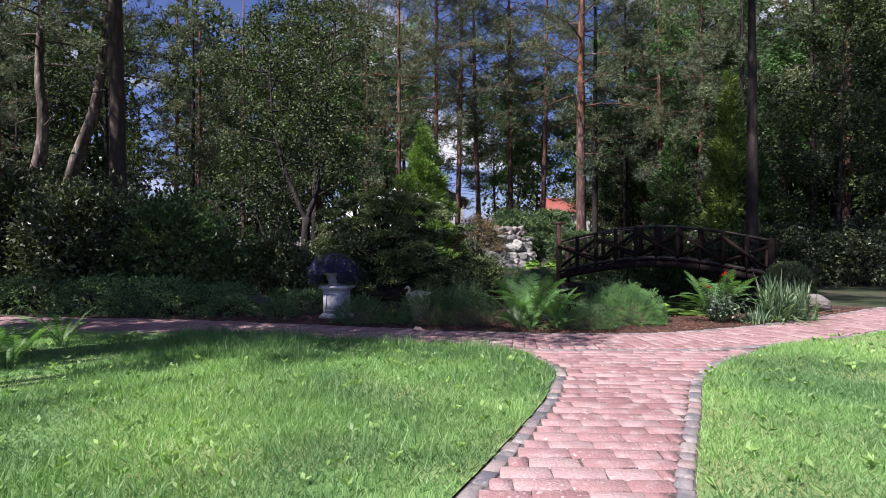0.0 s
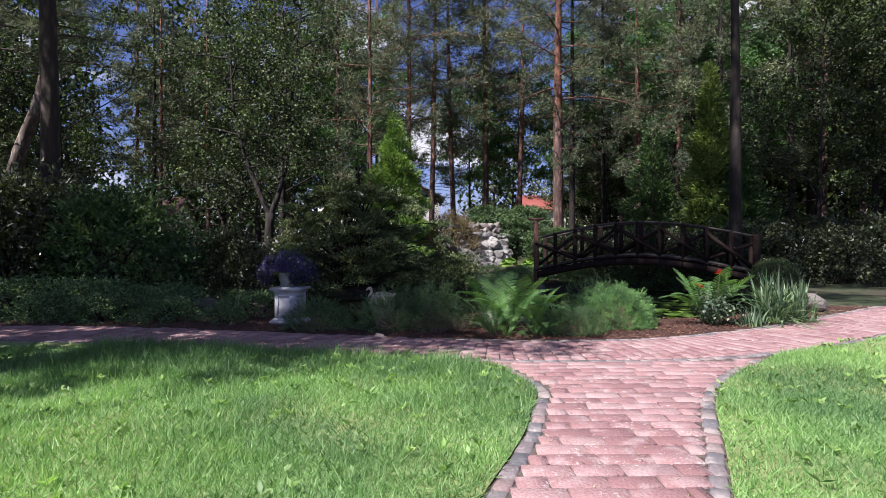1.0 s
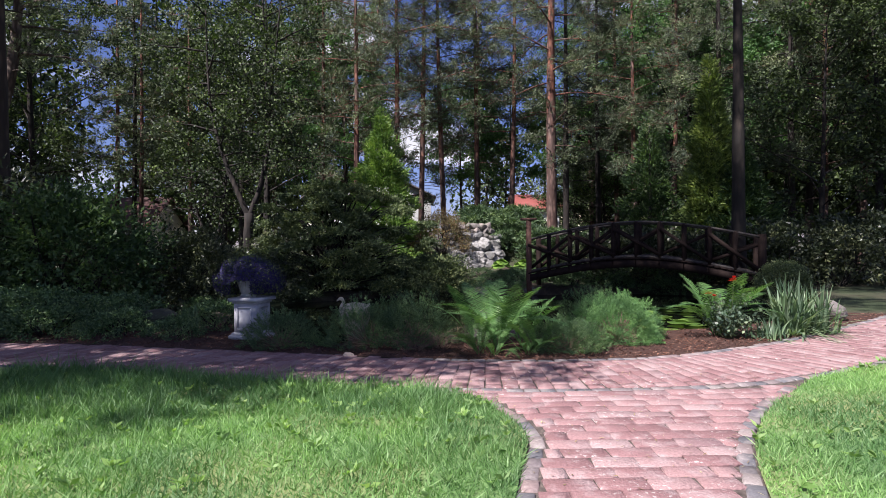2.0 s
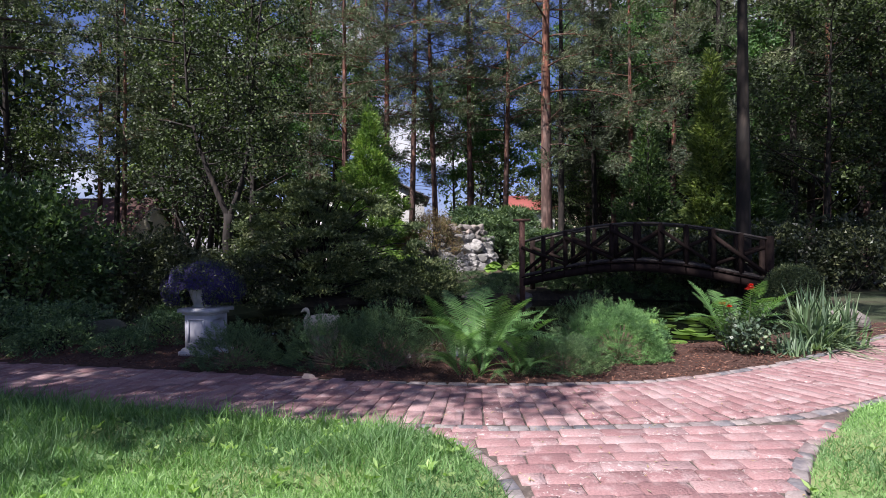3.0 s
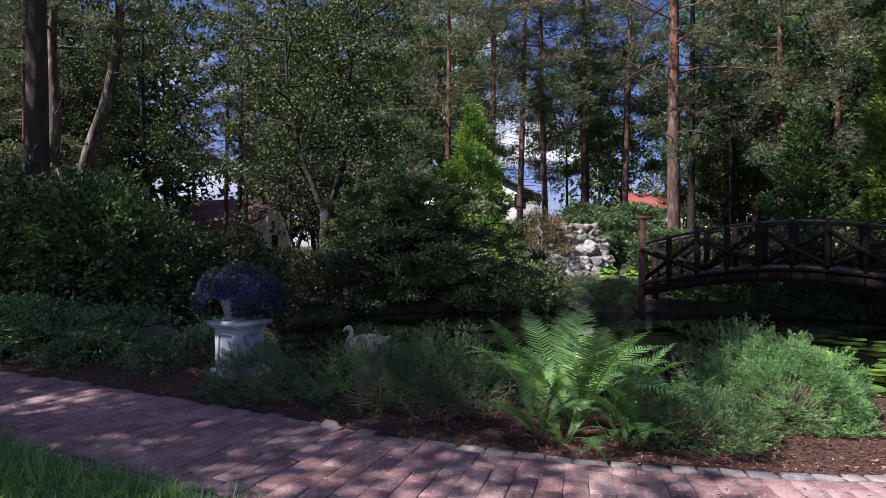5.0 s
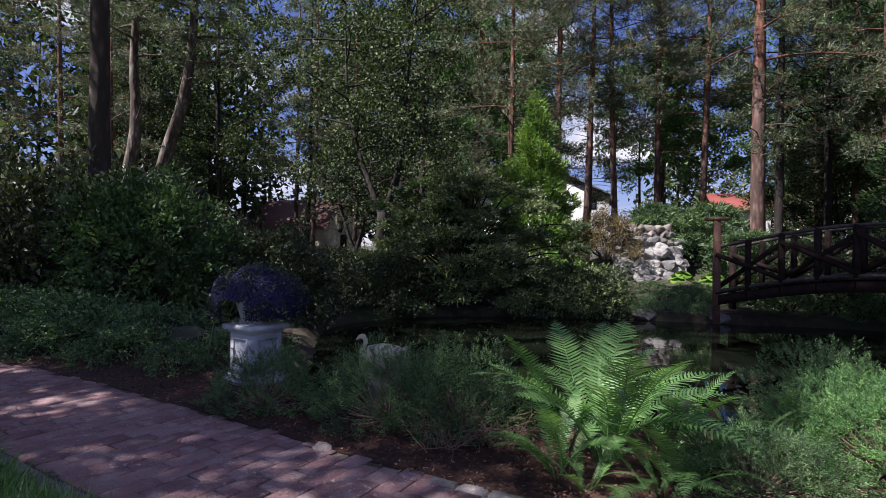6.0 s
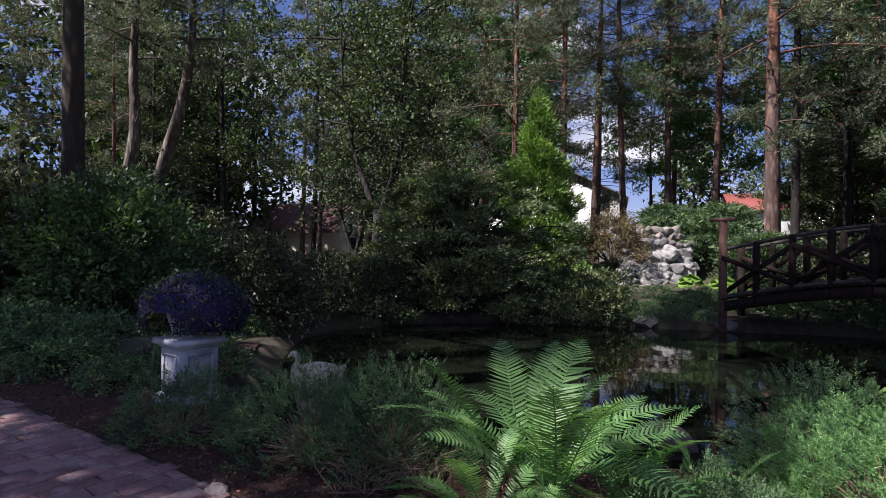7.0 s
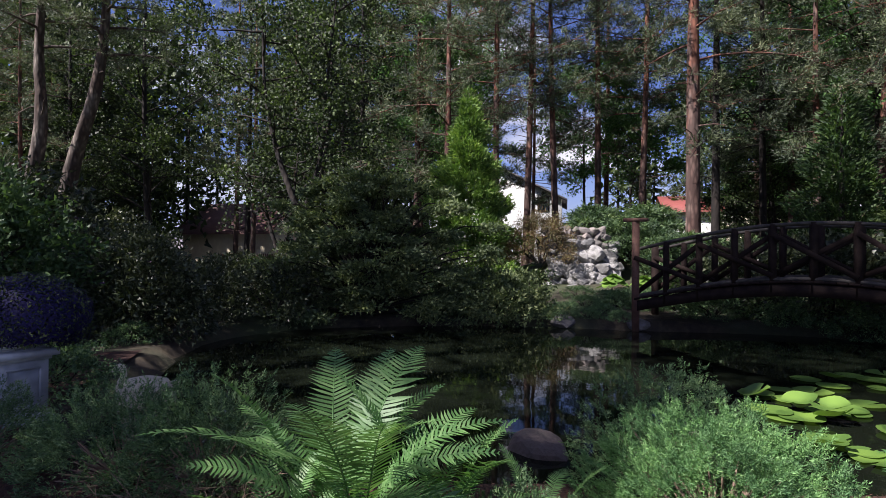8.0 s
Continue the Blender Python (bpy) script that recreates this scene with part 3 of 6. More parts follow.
path_outline = aL + [tuple(p) for p in b_near if -14 < p[0] < 0.3][::-1] + [tuple(p) for p in b_far if -14 < p[0] < 18] + [tuple(p) for p in b_near if 4.1 < p[0] < 18][::-1] + aR[::-1]
path = sheet("path", path_outline, -0.012, "sand", "path of worn red bricks edged with grey setts", "path")
bed_edge = [tuple(p) for p in b_far if -7 < p[0] < 8.6]


def shore_point(a, q):
    r = pond_lobes(a) / math.hypot(math.cos(a) / POND[2], math.sin(a) / POND[3])
    return POND[0] + q * r * math.cos(a), POND[1] + q * r * math.sin(a)


shore = [shore_point(a, 1.06) for a in np.linspace(math.radians(-22), math.radians(-168), 40)]
bed = sheet("flower_bed", bed_edge + shore, -0.006, "mulch", "planting bed covered with dark red bark mulch", "flower bed")
water_pts = [shore_point(a, 1.03) for a in np.linspace(-math.pi, math.pi, 90, endpoint=False)]
water = sheet("water", water_pts, WATER_Z, "water", "still dark pond water mirroring the trees", "water")


# ---- plants: makers ----
def up_curve(height, lean, bow, n=12):
    h = np.linspace(0, 1, n)
    x = lean[0] * h + bow[0] * np.sin(h * np.pi)
    y = lean[1] * h + bow[1] * np.sin(h * np.pi)
    return np.stack([x, y, h * height], 1)


def tufts(geo, centres, ways, count, length, width, spread=0.9, droop=0.0, thin=True):
    k = len(centres)
    c = np.repeat(centres, count, 0) + rng.normal(size=(k * count, 3)) * length * 0.25
    d = np.repeat(ways, count, 0) + rng.normal(size=(k * count, 3)) * spread
    ll = length * rng.uniform(0.6, 1.2, k * count)
    blades(geo, c, d, ll, width, bend=droop, thin=thin)


def make_pine(height, r0, crown_from, lean=(0, 0), bow=(0, 0), limbs=34, reach=3.2, dead=6, tuft=9, line=None, bark="pinebark", needle=(0.20, 0.029)):
    """A Scots pine: bare trunk, orange above, layered tufts of needles; trunk and crown as meshes."""
    trunk, crown = Geo(), Geo()
    line = up_curve(height, lean, bow, 16) if line is None else curve(line, 16)
    h = np.linspace(0, 1, 16)
    tube(trunk, line, r0 * (1 - 0.72 * h) + 0.25 * r0 * np.exp(-h * 40), 12, 0.03)
    at = lambda z: np.array([np.interp(z, line[:, 2], line[:, k]) for k in range(3)])
    for k in range(limbs + dead):
        bare = k >= limbs
        f = (k / limbs) ** 0.85 if not bare else 0
        z = crown_from + f * (height - crown_from - 0.5) if not bare else rng.uniform(crown_from * 0.45, crown_from)
        L = (reach * (1 - 0.72 * f ** 1.6) * rng.uniform(0.65, 1.15)) if not bare else rng.uniform(0.4, 1.6)
        a = k * 2.4 + rng.uniform(-0.4, 0.4)
        d = np.array([math.cos(a), math.sin(a), 0])
        u = np.linspace(0, 1, 6)[:, None]
        pts = at(z) + d * L * u + np.array([0, 0, 1]) * L * (rng.uniform(0.0, 0.35) * u - rng.uniform(0.0, 0.4) * u * u)
        pts += np.cumsum(rng.normal(size=(6, 3)) * 0.05 * L * 0.4, 0) * u
        rr = r0 * (0.16 if not bare else 0.08) * (1 - 0.5 * f)
        tube(trunk, pts, rr * (1 - 0.8 * u[:, 0]) + 0.006, 5)
        if bare:
            continue
        for s in range(int(6 + L * 3.6)):
            u0 = rng.uniform(0.3, 1.0)
            root = np.array([np.interp(u0, u[:, 0], pts[:, q]) for q in range(3)])
            sd = unit(d * 0.8 + rng.normal(size=3) * np.array([0.9, 0.9, 0.35]))
            sl = rng.uniform(0.35, 0.95) * (0.5 + 0.16 * L)
            sub = root + sd * sl * np.linspace(0, 1, 4)[:, None] + np.array([0, 0, 0.18 * sl]) * np.linspace(0, 1, 4)[:, None] ** 2
            tube(trunk, sub[[0, 3]], np.array([0.013, 0.005]), 3)
            ks = rng.integers(4, 7)
            cs = root + sd * sl * rng.uniform(0.35, 1.05, (ks, 1)) + rng.normal(size=(ks, 3)) * 0.13
            tufts(crown, cs, np.tile(sd + [0, 0, 0.5], (ks, 1)), tuft, needle[0], needle[1], 0.8)
    return trunk.mesh("trunk", MAT[bark], True), crown.mesh("crown", MAT["pine"])


def make_broadleaf(height, r0, crown_from, lean=(0, 0), bow=(0, 0), limbs=16, reach=3.0, leaves=7000, leaf=0.12, stems=1, bark="darkshadebark", mat="oak"):
    """A broad-leaved tree: forking limbs, leaves in loose clumps with gaps."""
    trunk, crown = Geo(), Geo()
    tips = []
    for s in range(stems):
        ln = (lean[0] + (s - (stems - 1) / 2) * 1.6 * (stems > 1), lean[1] + rng.uniform(-0.6, 0.6) * (stems > 1))
        line = up_curve(height * rng.uniform(0.85, 1.0), ln, (bow[0] + rng.uniform(-0.2, 0.2), bow[1]), 14)
        h = np.linspace(0, 1, 14)
        tube(trunk, line, r0 * (1 - 0.85 * h) + 0.2 * r0 * np.exp(-h * 30), 10, 0.04)
        at = lambda z: np.array([np.interp(z, line[:, 2], line[:, k]) for k in range(3)])
        for k in range(limbs // stems):
            f = (k + 0.5) / (limbs // stems)
            z = crown_from + f * (height * 0.95 - crown_from)
            L = reach * (0.55 + 0.6 * math.sin(math.pi * min(1, f * 0.8 + 0.2))) * rng.uniform(0.7, 1.15)
            a = k * 2.4 + s * 1.3 + rng.uniform(-0.5, 0.5)
            d = np.array([math.cos(a), math.sin(a), rng.uniform(0.15, 0.75)])
            u = np.linspace(0, 1, 6)[:, None]
            pts = at(z) + d * L * u + np.cumsum(rng.normal(size=(6, 3)) * 0.07 * L * 0.5, 0) * u
            tube(trunk, pts, r0 * 0.22 * (1 - f * 0.5) * (1 - 0.85 * u[:, 0]) + 0.006, 6)
            for b_ in range(5):
                u0 = rng.uniform(0.3, 1)
                root = np.array([np.interp(u0, u[:, 0], pts[:, q]) for q in range(3)])
                sd = unit(d + rng.normal(size=3) * 0.7)
                sl = rng.uniform(0.4, 1.1) * (0.4 + 0.2 * L)
                tube(trunk, root + sd * sl * np.linspace(0, 1, 2)[:, None], np.linspace(0.016, 0.005, 2), 3)
                tips += [root + sd * sl * q for q in (0.4, 0.75, 1.05)]
    tips = np.array(tips)
    k = len(tips)
    per = max(4, leaves // k)
    c = np.repeat(tips, per, 0) + rng.normal(size=(k * per, 3)) * np.array([0.26, 0.26, 0.15]) * (0.5 + 0.13 * reach)
    d = rng.normal(size=(k * per, 3)) + np.array([0, 0, -0.25])
    blades(crown, c, d, leaf * rng.uniform(0.6, 1.25, k * per), leaf * 0.8 * rng.uniform(0.7, 1.1, k * per), thin=True)
    return trunk.mesh("trunk", MAT[bark], True), crown.mesh("crown", MAT[mat])


def make_cone_conifer(height, radius, sprays, mat, seed=0):
    """A thuja or young spruce: a ragged cone of upswept sprays round a hidden trunk."""
    trunk, crown = Geo(), Geo()
    tube(trunk, up_curve(height * 0.95, (0, 0), (0.03, 0.02), 8), np.linspace(0.11, 0.015, 8), 8)
    h = 1 - np.sqrt(rng.uniform(0, 1, sprays)) * 0.98
    a = rng.uniform(0, 2 * np.pi, sprays)
    lobes = 1 + 0.16 * np.sin(3 * a + h * 9) + 0.2 * np.sin(7 * a + 5 * h) + 0.3 * np.sin(h * 34 + 2 * a)
    r = radius * (1 - h) ** 0.85 * lobes * rng.uniform(0.55, 1.05, sprays) + 0.05
    p = np.stack([r * np.cos(a), r * np.sin(a), h * height + 0.05], 1)
    d = np.stack([np.cos(a), np.sin(a), rng.uniform(0.1, 1.0, sprays)], 1)
    tufts(crown, p, d, 7, 0.19, 0.055, 0.45)
    return trunk.mesh("trunk", MAT["darkshadebark"], True), crown.mesh("crown", MAT[mat])


def make_shrub(rx, ry, h, leaves, leaf, mat, slim=0.55, lump=0.25, low=0.0, bark="darkshadebark", hollow=0.55, layered=0.0, thin=True):
    """A lumpy shrub: leaves on and below an uneven skin, with stems inside."""
    stems, crown = Geo(), Geo()
    for k in range(9):
        a = rng.uniform(0, 2 * np.pi)
        e = np.array([rx * 0.6 * math.cos(a), ry * 0.6 * math.sin(a), h * rng.uniform(0.5, 0.85)])
        pts = curve([(0.1 * math.cos(a), 0.1 * math.sin(a), 0), e * 0.5 + rng.normal(size=3) * 0.1 * h, e], 7)
        tube(stems, pts, np.linspace(0.035, 0.01, 7) * (0.5 + 0.3 * h), 5)
    k = max(60, leaves // 16)
    d = unit(rng.normal(size=(k, 3)))
    d[:, 2] = np.where(d[:, 2] < -0.75, -d[:, 2], d[:, 2])
    az, el = np.arctan2(d[:, 1], d[:, 0]), d[:, 2]
    o = rng.uniform(0, 6, 4)
    lob = 1 + lump * (np.sin(3 * az + o[0] + 2 * el) * 0.4 + np.sin(5 * az + o[1] - 4 * el) * 0.4 + np.sin(9 * az + 7 * el + o[2]) * 0.3)
    if layered:
        lob = lob + layered * np.sin(el * 15 + 2 * np.sin(2 * az + o[3]))
    rad = lob * (hollow + (1.0 - hollow) * np.sqrt(rng.uniform(0, 1, k))) * rng.uniform(0.9, 1.08, k)
    wide = np.where(el < 0, 0.5, 0.0)[:, None] * np.array([1, 1, 0.0]) * np.abs(el)[:, None]
    p = d * (1 + wide) * rad[:, None] * np.array([rx, ry, h * 0.58]) + np.array([0, 0, h * 0.44])
    p[:, 2] = np.where(p[:, 2] < 0.03, rng.uniform(0.03, 0.25 * h, k), p[:, 2])
    p, d = np.repeat(p, 16, 0), np.repeat(unit(d + rng.normal(size=(k, 3)) * 0.35 + np.array([0, 0, 0.15])), 16, 0)
    k *= 16
    p = p + rng.normal(size=(k, 3)) * leaf * np.array([0.75, 0.75, 0.5]) + d * rng.uniform(0, 1.6, (k, 1)) * leaf
    p[:, 2] = np.maximum(p[:, 2], 0.02)
    way = d + rng.normal(size=(k, 3)) * 0.8
    blades(crown, p, way, leaf * rng.uniform(0.6, 1.3, k), leaf * slim * rng.uniform(0.7, 1.2, k) * (1.25 if thin else 1), fold=0.1, thin=thin)
    return stems.mesh("branchwork", MAT[bark], True), crown.mesh("foliage", MAT[mat])


def make_tiered_shrub(rx, ry, h, boughs, per, leaf, mat, slim=0.42):
    """An old wide shrub: stems arching out to flat, ragged pads of leaf in tiers, with hollows between them."""
    stems, crown = Geo(), Geo()
    for k in range(boughs):
        f = (k + 0.5) / boughs
        a = k * 2.39996 + rng.uniform(-0.3, 0.3)
        prof = math.sqrt(max(0.0, 1 - (2 * max(f, 0.30) - 0.6) ** 2 / 1.96)) ** 0.62 * (0.78 + 0.22 * math.sin(3 * a + 1))
        q = rng.uniform(0.55, 1.0) if k % 3 else rng.uniform(0.2, 0.6)
        e = np.array([rx * prof * q * math.cos(a), ry * prof * q * math.sin(a), h * (0.06 + 0.90 * f) * rng.uniform(0.93, 1.05)])
        foot = np.array([0.3 * math.cos(a * 3), 0.25 * math.sin(a * 3), 0.0])
        pts = curve([foot, foot * 0.6 + e * np.array([0.25, 0.25, 0.62]), e * np.array([0.7, 0.7, 0.98]), e], 9)
        tube(stems, pts, np.linspace(0.035, 0.008, 9), 5, 0.05)
        out = np.array([math.cos(a), math.sin(a), 0.0])
        pr = rng.uniform(0.42, 0.72) * (1.15 - 0.45 * f)
        k_ = 26
        tw_a = a + rng.uniform(-1.5, 1.5, k_)
        tw_l = pr * rng.uniform(0.5, 1.15, k_)
        tw = np.stack([np.cos(tw_a), np.sin(tw_a), rng.uniform(-0.25, 0.22, k_)], 1)
        n_ = per // k_
        u = rng.uniform(0.1, 1.0, (k_, n_, 1))
        c_ = (e - out * pr * 0.35) + tw[:, None] * tw_l[:, None, None] * u + rng.normal(size=(k_, n_, 3)) * np.array([0.05, 0.05, 0.035])
        c_[..., 2] -= 0.10 * pr * u[..., 0] ** 2
        d_ = tw[:, None] * 0.8 + rng.normal(size=(k_, n_, 3)) * 0.55 + np.array([0, 0, 0.25])
        blades(crown, c_.reshape(-1, 3), d_.reshape(-1, 3), leaf * rng.uniform(0.6, 1.25, k_ * n_), leaf * slim, fold=0.1, thin=True)
    return stems.mesh("branchwork", MAT["darkshadebark"], True), crown.mesh("foliage", MAT[mat])


def feathers(geo, root, way, length, needle, pairs, broad=0.22):
    """Flat feathered sprays: a row of short needles to both sides of an axis, and one at its end."""
    k = len(root)
    side = unit(np.cross(way, rng.normal(size=(k, 3)) * 0.5 + np.array([0, 0, 1.0])))
    for u in np.linspace(0.12, 0.95, pairs):
        for sgn in (1, -1):
            d = way * 0.75 + side * sgn * 0.75 + rng.normal(size=(k, 3)) * 0.2
            blades(geo, root + way * (length * u)[:, None], d, needle * (1.15 - 0.6 * u) * rng.uniform(0.8, 1.2, k), needle * broad, bend=0.1, thin=True)
    blades(geo, root + way * (length * 0.5)[:, None], way, length * 0.62, needle * 0.3)


def make_mound_juniper(rx, ry, h, plumes, mat, spray=0.075, per=40, pairs=4, low=0.0, uneven=0.07, broad=0.22):
    """A dense mounded juniper: feathery plumes of short twigs, with dark gaps between them, over an uneven dome."""
    stems, crown = Geo(), Geo()
    o = rng.uniform(0, 6, 3)
    roots, ways, size = [], [], []
    for k in range(plumes):
        el = math.asin(min(1.0, low + (1 - low) * (k + 0.5) / plumes))
        az = k * 2.39996 + rng.uniform(-0.2, 0.2)
        lob = 1 + 0.10 * math.sin(3 * az + o[0]) + 0.08 * math.sin(5 * az + 3 * el + o[1]) + rng.uniform(-uneven, 0.7 * uneven)
        d = np.array([math.cos(el) * math.cos(az), math.cos(el) * math.sin(az), math.sin(el)])
        e = d * np.array([rx, ry, h]) * lob * (rng.uniform(0.72, 0.9) if k % 3 == 2 else 1.0)
        e[2] = max(e[2], 0.06)
        axis = unit(d * np.array([1, 1, 0.8]) + np.array([0, 0, 0.40]) + rng.normal(size=3) * 0.24)
        if k % 5 == 0:
            tube(stems, curve([(0, 0, 0.02), (e[0] * 0.4, e[1] * 0.4, e[2] * 0.4), e * 0.62], 6), np.linspace(0.012, 0.003, 6), 4)
        side = unit(np.cross(axis, [0.3, 0.2, 1.0]))
        u = rng.uniform(0, 1, per)
        fan = rng.normal(size=per) * (1 - u) * 1.1
        c = e + axis * ((u - 0.7) * spray * 3.0)[:, None] + side * (fan * spray * 0.95)[:, None] + rng.normal(size=(per, 3)) * spray * 0.2
        c[:, 2] = np.maximum(c[:, 2], 0.02)
        roots.append(c)
        ways.append(unit(axis * 0.9 + side * (fan * 0.9)[:, None] + rng.normal(size=(per, 3)) * 0.22))
        size.append(spray * (1.25 - 0.5 * u) * rng.uniform(0.8, 1.15, per))
    feathers(crown, np.concatenate(roots), np.concatenate(ways), np.concatenate(size), spray * 0.55, pairs, broad)
    return stems.mesh("branchwork", MAT["twig"], True), crown.mesh("foliage", MAT[mat])


def plant(name, meshes, m, label, category, group="", names=("trunk", "crown")):
    ob = thing(name, label, category, m, group)
    for nm, me in zip(names, meshes):
        o = part(nm, me, None, ob)
        if nm == "branchwork":
            tagged(o, kind="stuff")
    return ob


def at(x, y, turn=0, z=None, scale=1.0):
    zz = float(ground_z(x, y)) if z is None else z
    return pose(x, y, zz, 0, 0, turn) @ Matrix.Scale(scale, 4)


# ---- trees of the wood ----
PINE_LABEL = "tall Scots pine with a bare red-brown trunk"
pine_a = make_pine(17, 0.165, 4.6, (0.1, 0), (0.05, 0), 30, 3.4)
pine_b = make_pine(16, 0.15, 4.4, (0.3, 0.1), (0.12, 0), 34, 3.7)
pine_c = make_pine(18, 0.16, 6.2, (-0.3, 0.2), (-0.12, 0), 36, 3.9, 9)
pine_big = make_pine(18, 0.265, 7.0, (0.15, 0), (-0.1, 0), 28, 3.6, 10)
# shaded copies of the pines: the trunk's shade is painted as near-black bark
pine_shaded = (pine_a[0].copy(), pine_a[1])
pine_shaded[0].materials[0] = MAT["darkshadebark"]
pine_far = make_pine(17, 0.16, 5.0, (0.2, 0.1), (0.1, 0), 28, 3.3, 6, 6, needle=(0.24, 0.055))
pine_far_shaded = (pine_far[0].copy(), pine_far[1])
pine_far_shaded[0].materials[0] = MAT["darkshadebark"]
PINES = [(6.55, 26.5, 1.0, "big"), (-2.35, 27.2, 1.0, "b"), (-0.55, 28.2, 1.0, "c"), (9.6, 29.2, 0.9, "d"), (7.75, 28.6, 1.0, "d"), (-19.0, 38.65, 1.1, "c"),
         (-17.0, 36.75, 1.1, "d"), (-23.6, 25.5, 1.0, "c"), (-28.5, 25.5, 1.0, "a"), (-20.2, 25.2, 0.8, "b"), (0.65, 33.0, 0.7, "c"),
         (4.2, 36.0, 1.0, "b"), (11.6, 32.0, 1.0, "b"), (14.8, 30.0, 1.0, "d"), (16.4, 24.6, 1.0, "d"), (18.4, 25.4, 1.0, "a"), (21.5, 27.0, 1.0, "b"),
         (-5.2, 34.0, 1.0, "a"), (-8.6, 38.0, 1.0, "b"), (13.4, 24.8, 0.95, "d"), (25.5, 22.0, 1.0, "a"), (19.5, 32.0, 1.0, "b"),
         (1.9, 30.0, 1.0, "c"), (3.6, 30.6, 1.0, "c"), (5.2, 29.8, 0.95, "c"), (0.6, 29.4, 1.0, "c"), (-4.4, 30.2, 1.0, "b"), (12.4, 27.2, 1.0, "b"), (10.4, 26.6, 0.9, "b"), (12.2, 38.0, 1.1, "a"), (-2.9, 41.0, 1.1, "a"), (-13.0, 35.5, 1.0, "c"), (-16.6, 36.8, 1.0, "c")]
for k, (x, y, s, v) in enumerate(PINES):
    plant("pine", (pine_far_shaded if v == "d" else pine_far) if y > 31.2 else {"a": pine_a, "b": pine_b, "c": pine_c, "d": pine_shaded, "big": pine_big}[v], at(x, y, k * 67, None, s),
          PINE_LABEL if v not in ("big", "d") else "tall pine with shade painted into its dark trunk" if v == "d" else "thick sunlit Scots pine trunk above the juniper mound", "tree", "pines of the wood")

# leaning pale trunks at the wood's edge
lean_a = make_pine(15, 0.36, 8.5, line=[(-0.55, 0, 0), (-0.32, 0, 2.2), (-0.12, 0, 3.8), (0.30, 0, 5.2), (0.92, 0, 6.8), (1.22, 0.1, 8.6), (1.42, 0.1, 11.0), (1.4, 0, 15)], limbs=24, reach=3.0, dead=3, bark="greybark")
lean_b = make_pine(15, 0.33, 8.8, line=[(-0.3, 0, 0), (-0.15, 0, 2.2), (0, 0, 3.9), (0.30, 0, 5.4), (0.36, 0, 6.8), (0.12, 0.1, 8.6), (0.3, 0.1, 12.0), (0.1, 0, 15)], limbs=24, reach=3.0, dead=3, bark="greybark")
plant("pine", lean_a, at(-15.8, 23.25), "leaning pine with pale sunlit lower bark", "tree", "pines of the wood")
plant("pine", lean_b, at(-16.95, 22.7), "bowed pine with pale sunlit lower bark", "tree", "pines of the wood")
# this trunk's darkness is shade painted into its bark
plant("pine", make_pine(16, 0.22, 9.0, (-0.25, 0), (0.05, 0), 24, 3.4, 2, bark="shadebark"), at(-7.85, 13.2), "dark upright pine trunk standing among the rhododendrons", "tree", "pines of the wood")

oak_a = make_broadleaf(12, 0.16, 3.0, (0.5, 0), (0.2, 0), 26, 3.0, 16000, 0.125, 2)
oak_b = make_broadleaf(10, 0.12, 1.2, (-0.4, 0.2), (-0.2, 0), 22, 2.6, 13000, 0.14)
# oak_e wears the lit leaf colour so that far crowns look sunlit
oak_e = make_broadleaf(16, 0.18, 3.2, (0.3, 0), (0.1, 0), 32, 3.6, 17000, 0.14, 1, "darkshadebark", "oaklit")
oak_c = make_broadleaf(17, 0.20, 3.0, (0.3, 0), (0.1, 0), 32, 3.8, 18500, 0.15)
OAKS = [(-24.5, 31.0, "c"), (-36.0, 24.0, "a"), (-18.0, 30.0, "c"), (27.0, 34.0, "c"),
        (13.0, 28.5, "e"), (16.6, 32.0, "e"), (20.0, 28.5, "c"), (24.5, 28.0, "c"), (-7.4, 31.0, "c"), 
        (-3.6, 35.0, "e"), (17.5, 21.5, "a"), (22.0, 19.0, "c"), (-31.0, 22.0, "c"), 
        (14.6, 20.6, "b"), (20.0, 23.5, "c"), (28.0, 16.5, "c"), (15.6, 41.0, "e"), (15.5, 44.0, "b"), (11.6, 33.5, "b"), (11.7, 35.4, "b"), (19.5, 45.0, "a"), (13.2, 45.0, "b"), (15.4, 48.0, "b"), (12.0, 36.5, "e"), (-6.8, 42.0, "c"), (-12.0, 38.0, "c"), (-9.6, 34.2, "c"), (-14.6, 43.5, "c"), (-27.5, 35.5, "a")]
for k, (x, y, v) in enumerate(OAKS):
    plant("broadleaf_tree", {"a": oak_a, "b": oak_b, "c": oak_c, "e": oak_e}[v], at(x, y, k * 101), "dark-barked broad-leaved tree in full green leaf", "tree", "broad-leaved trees")
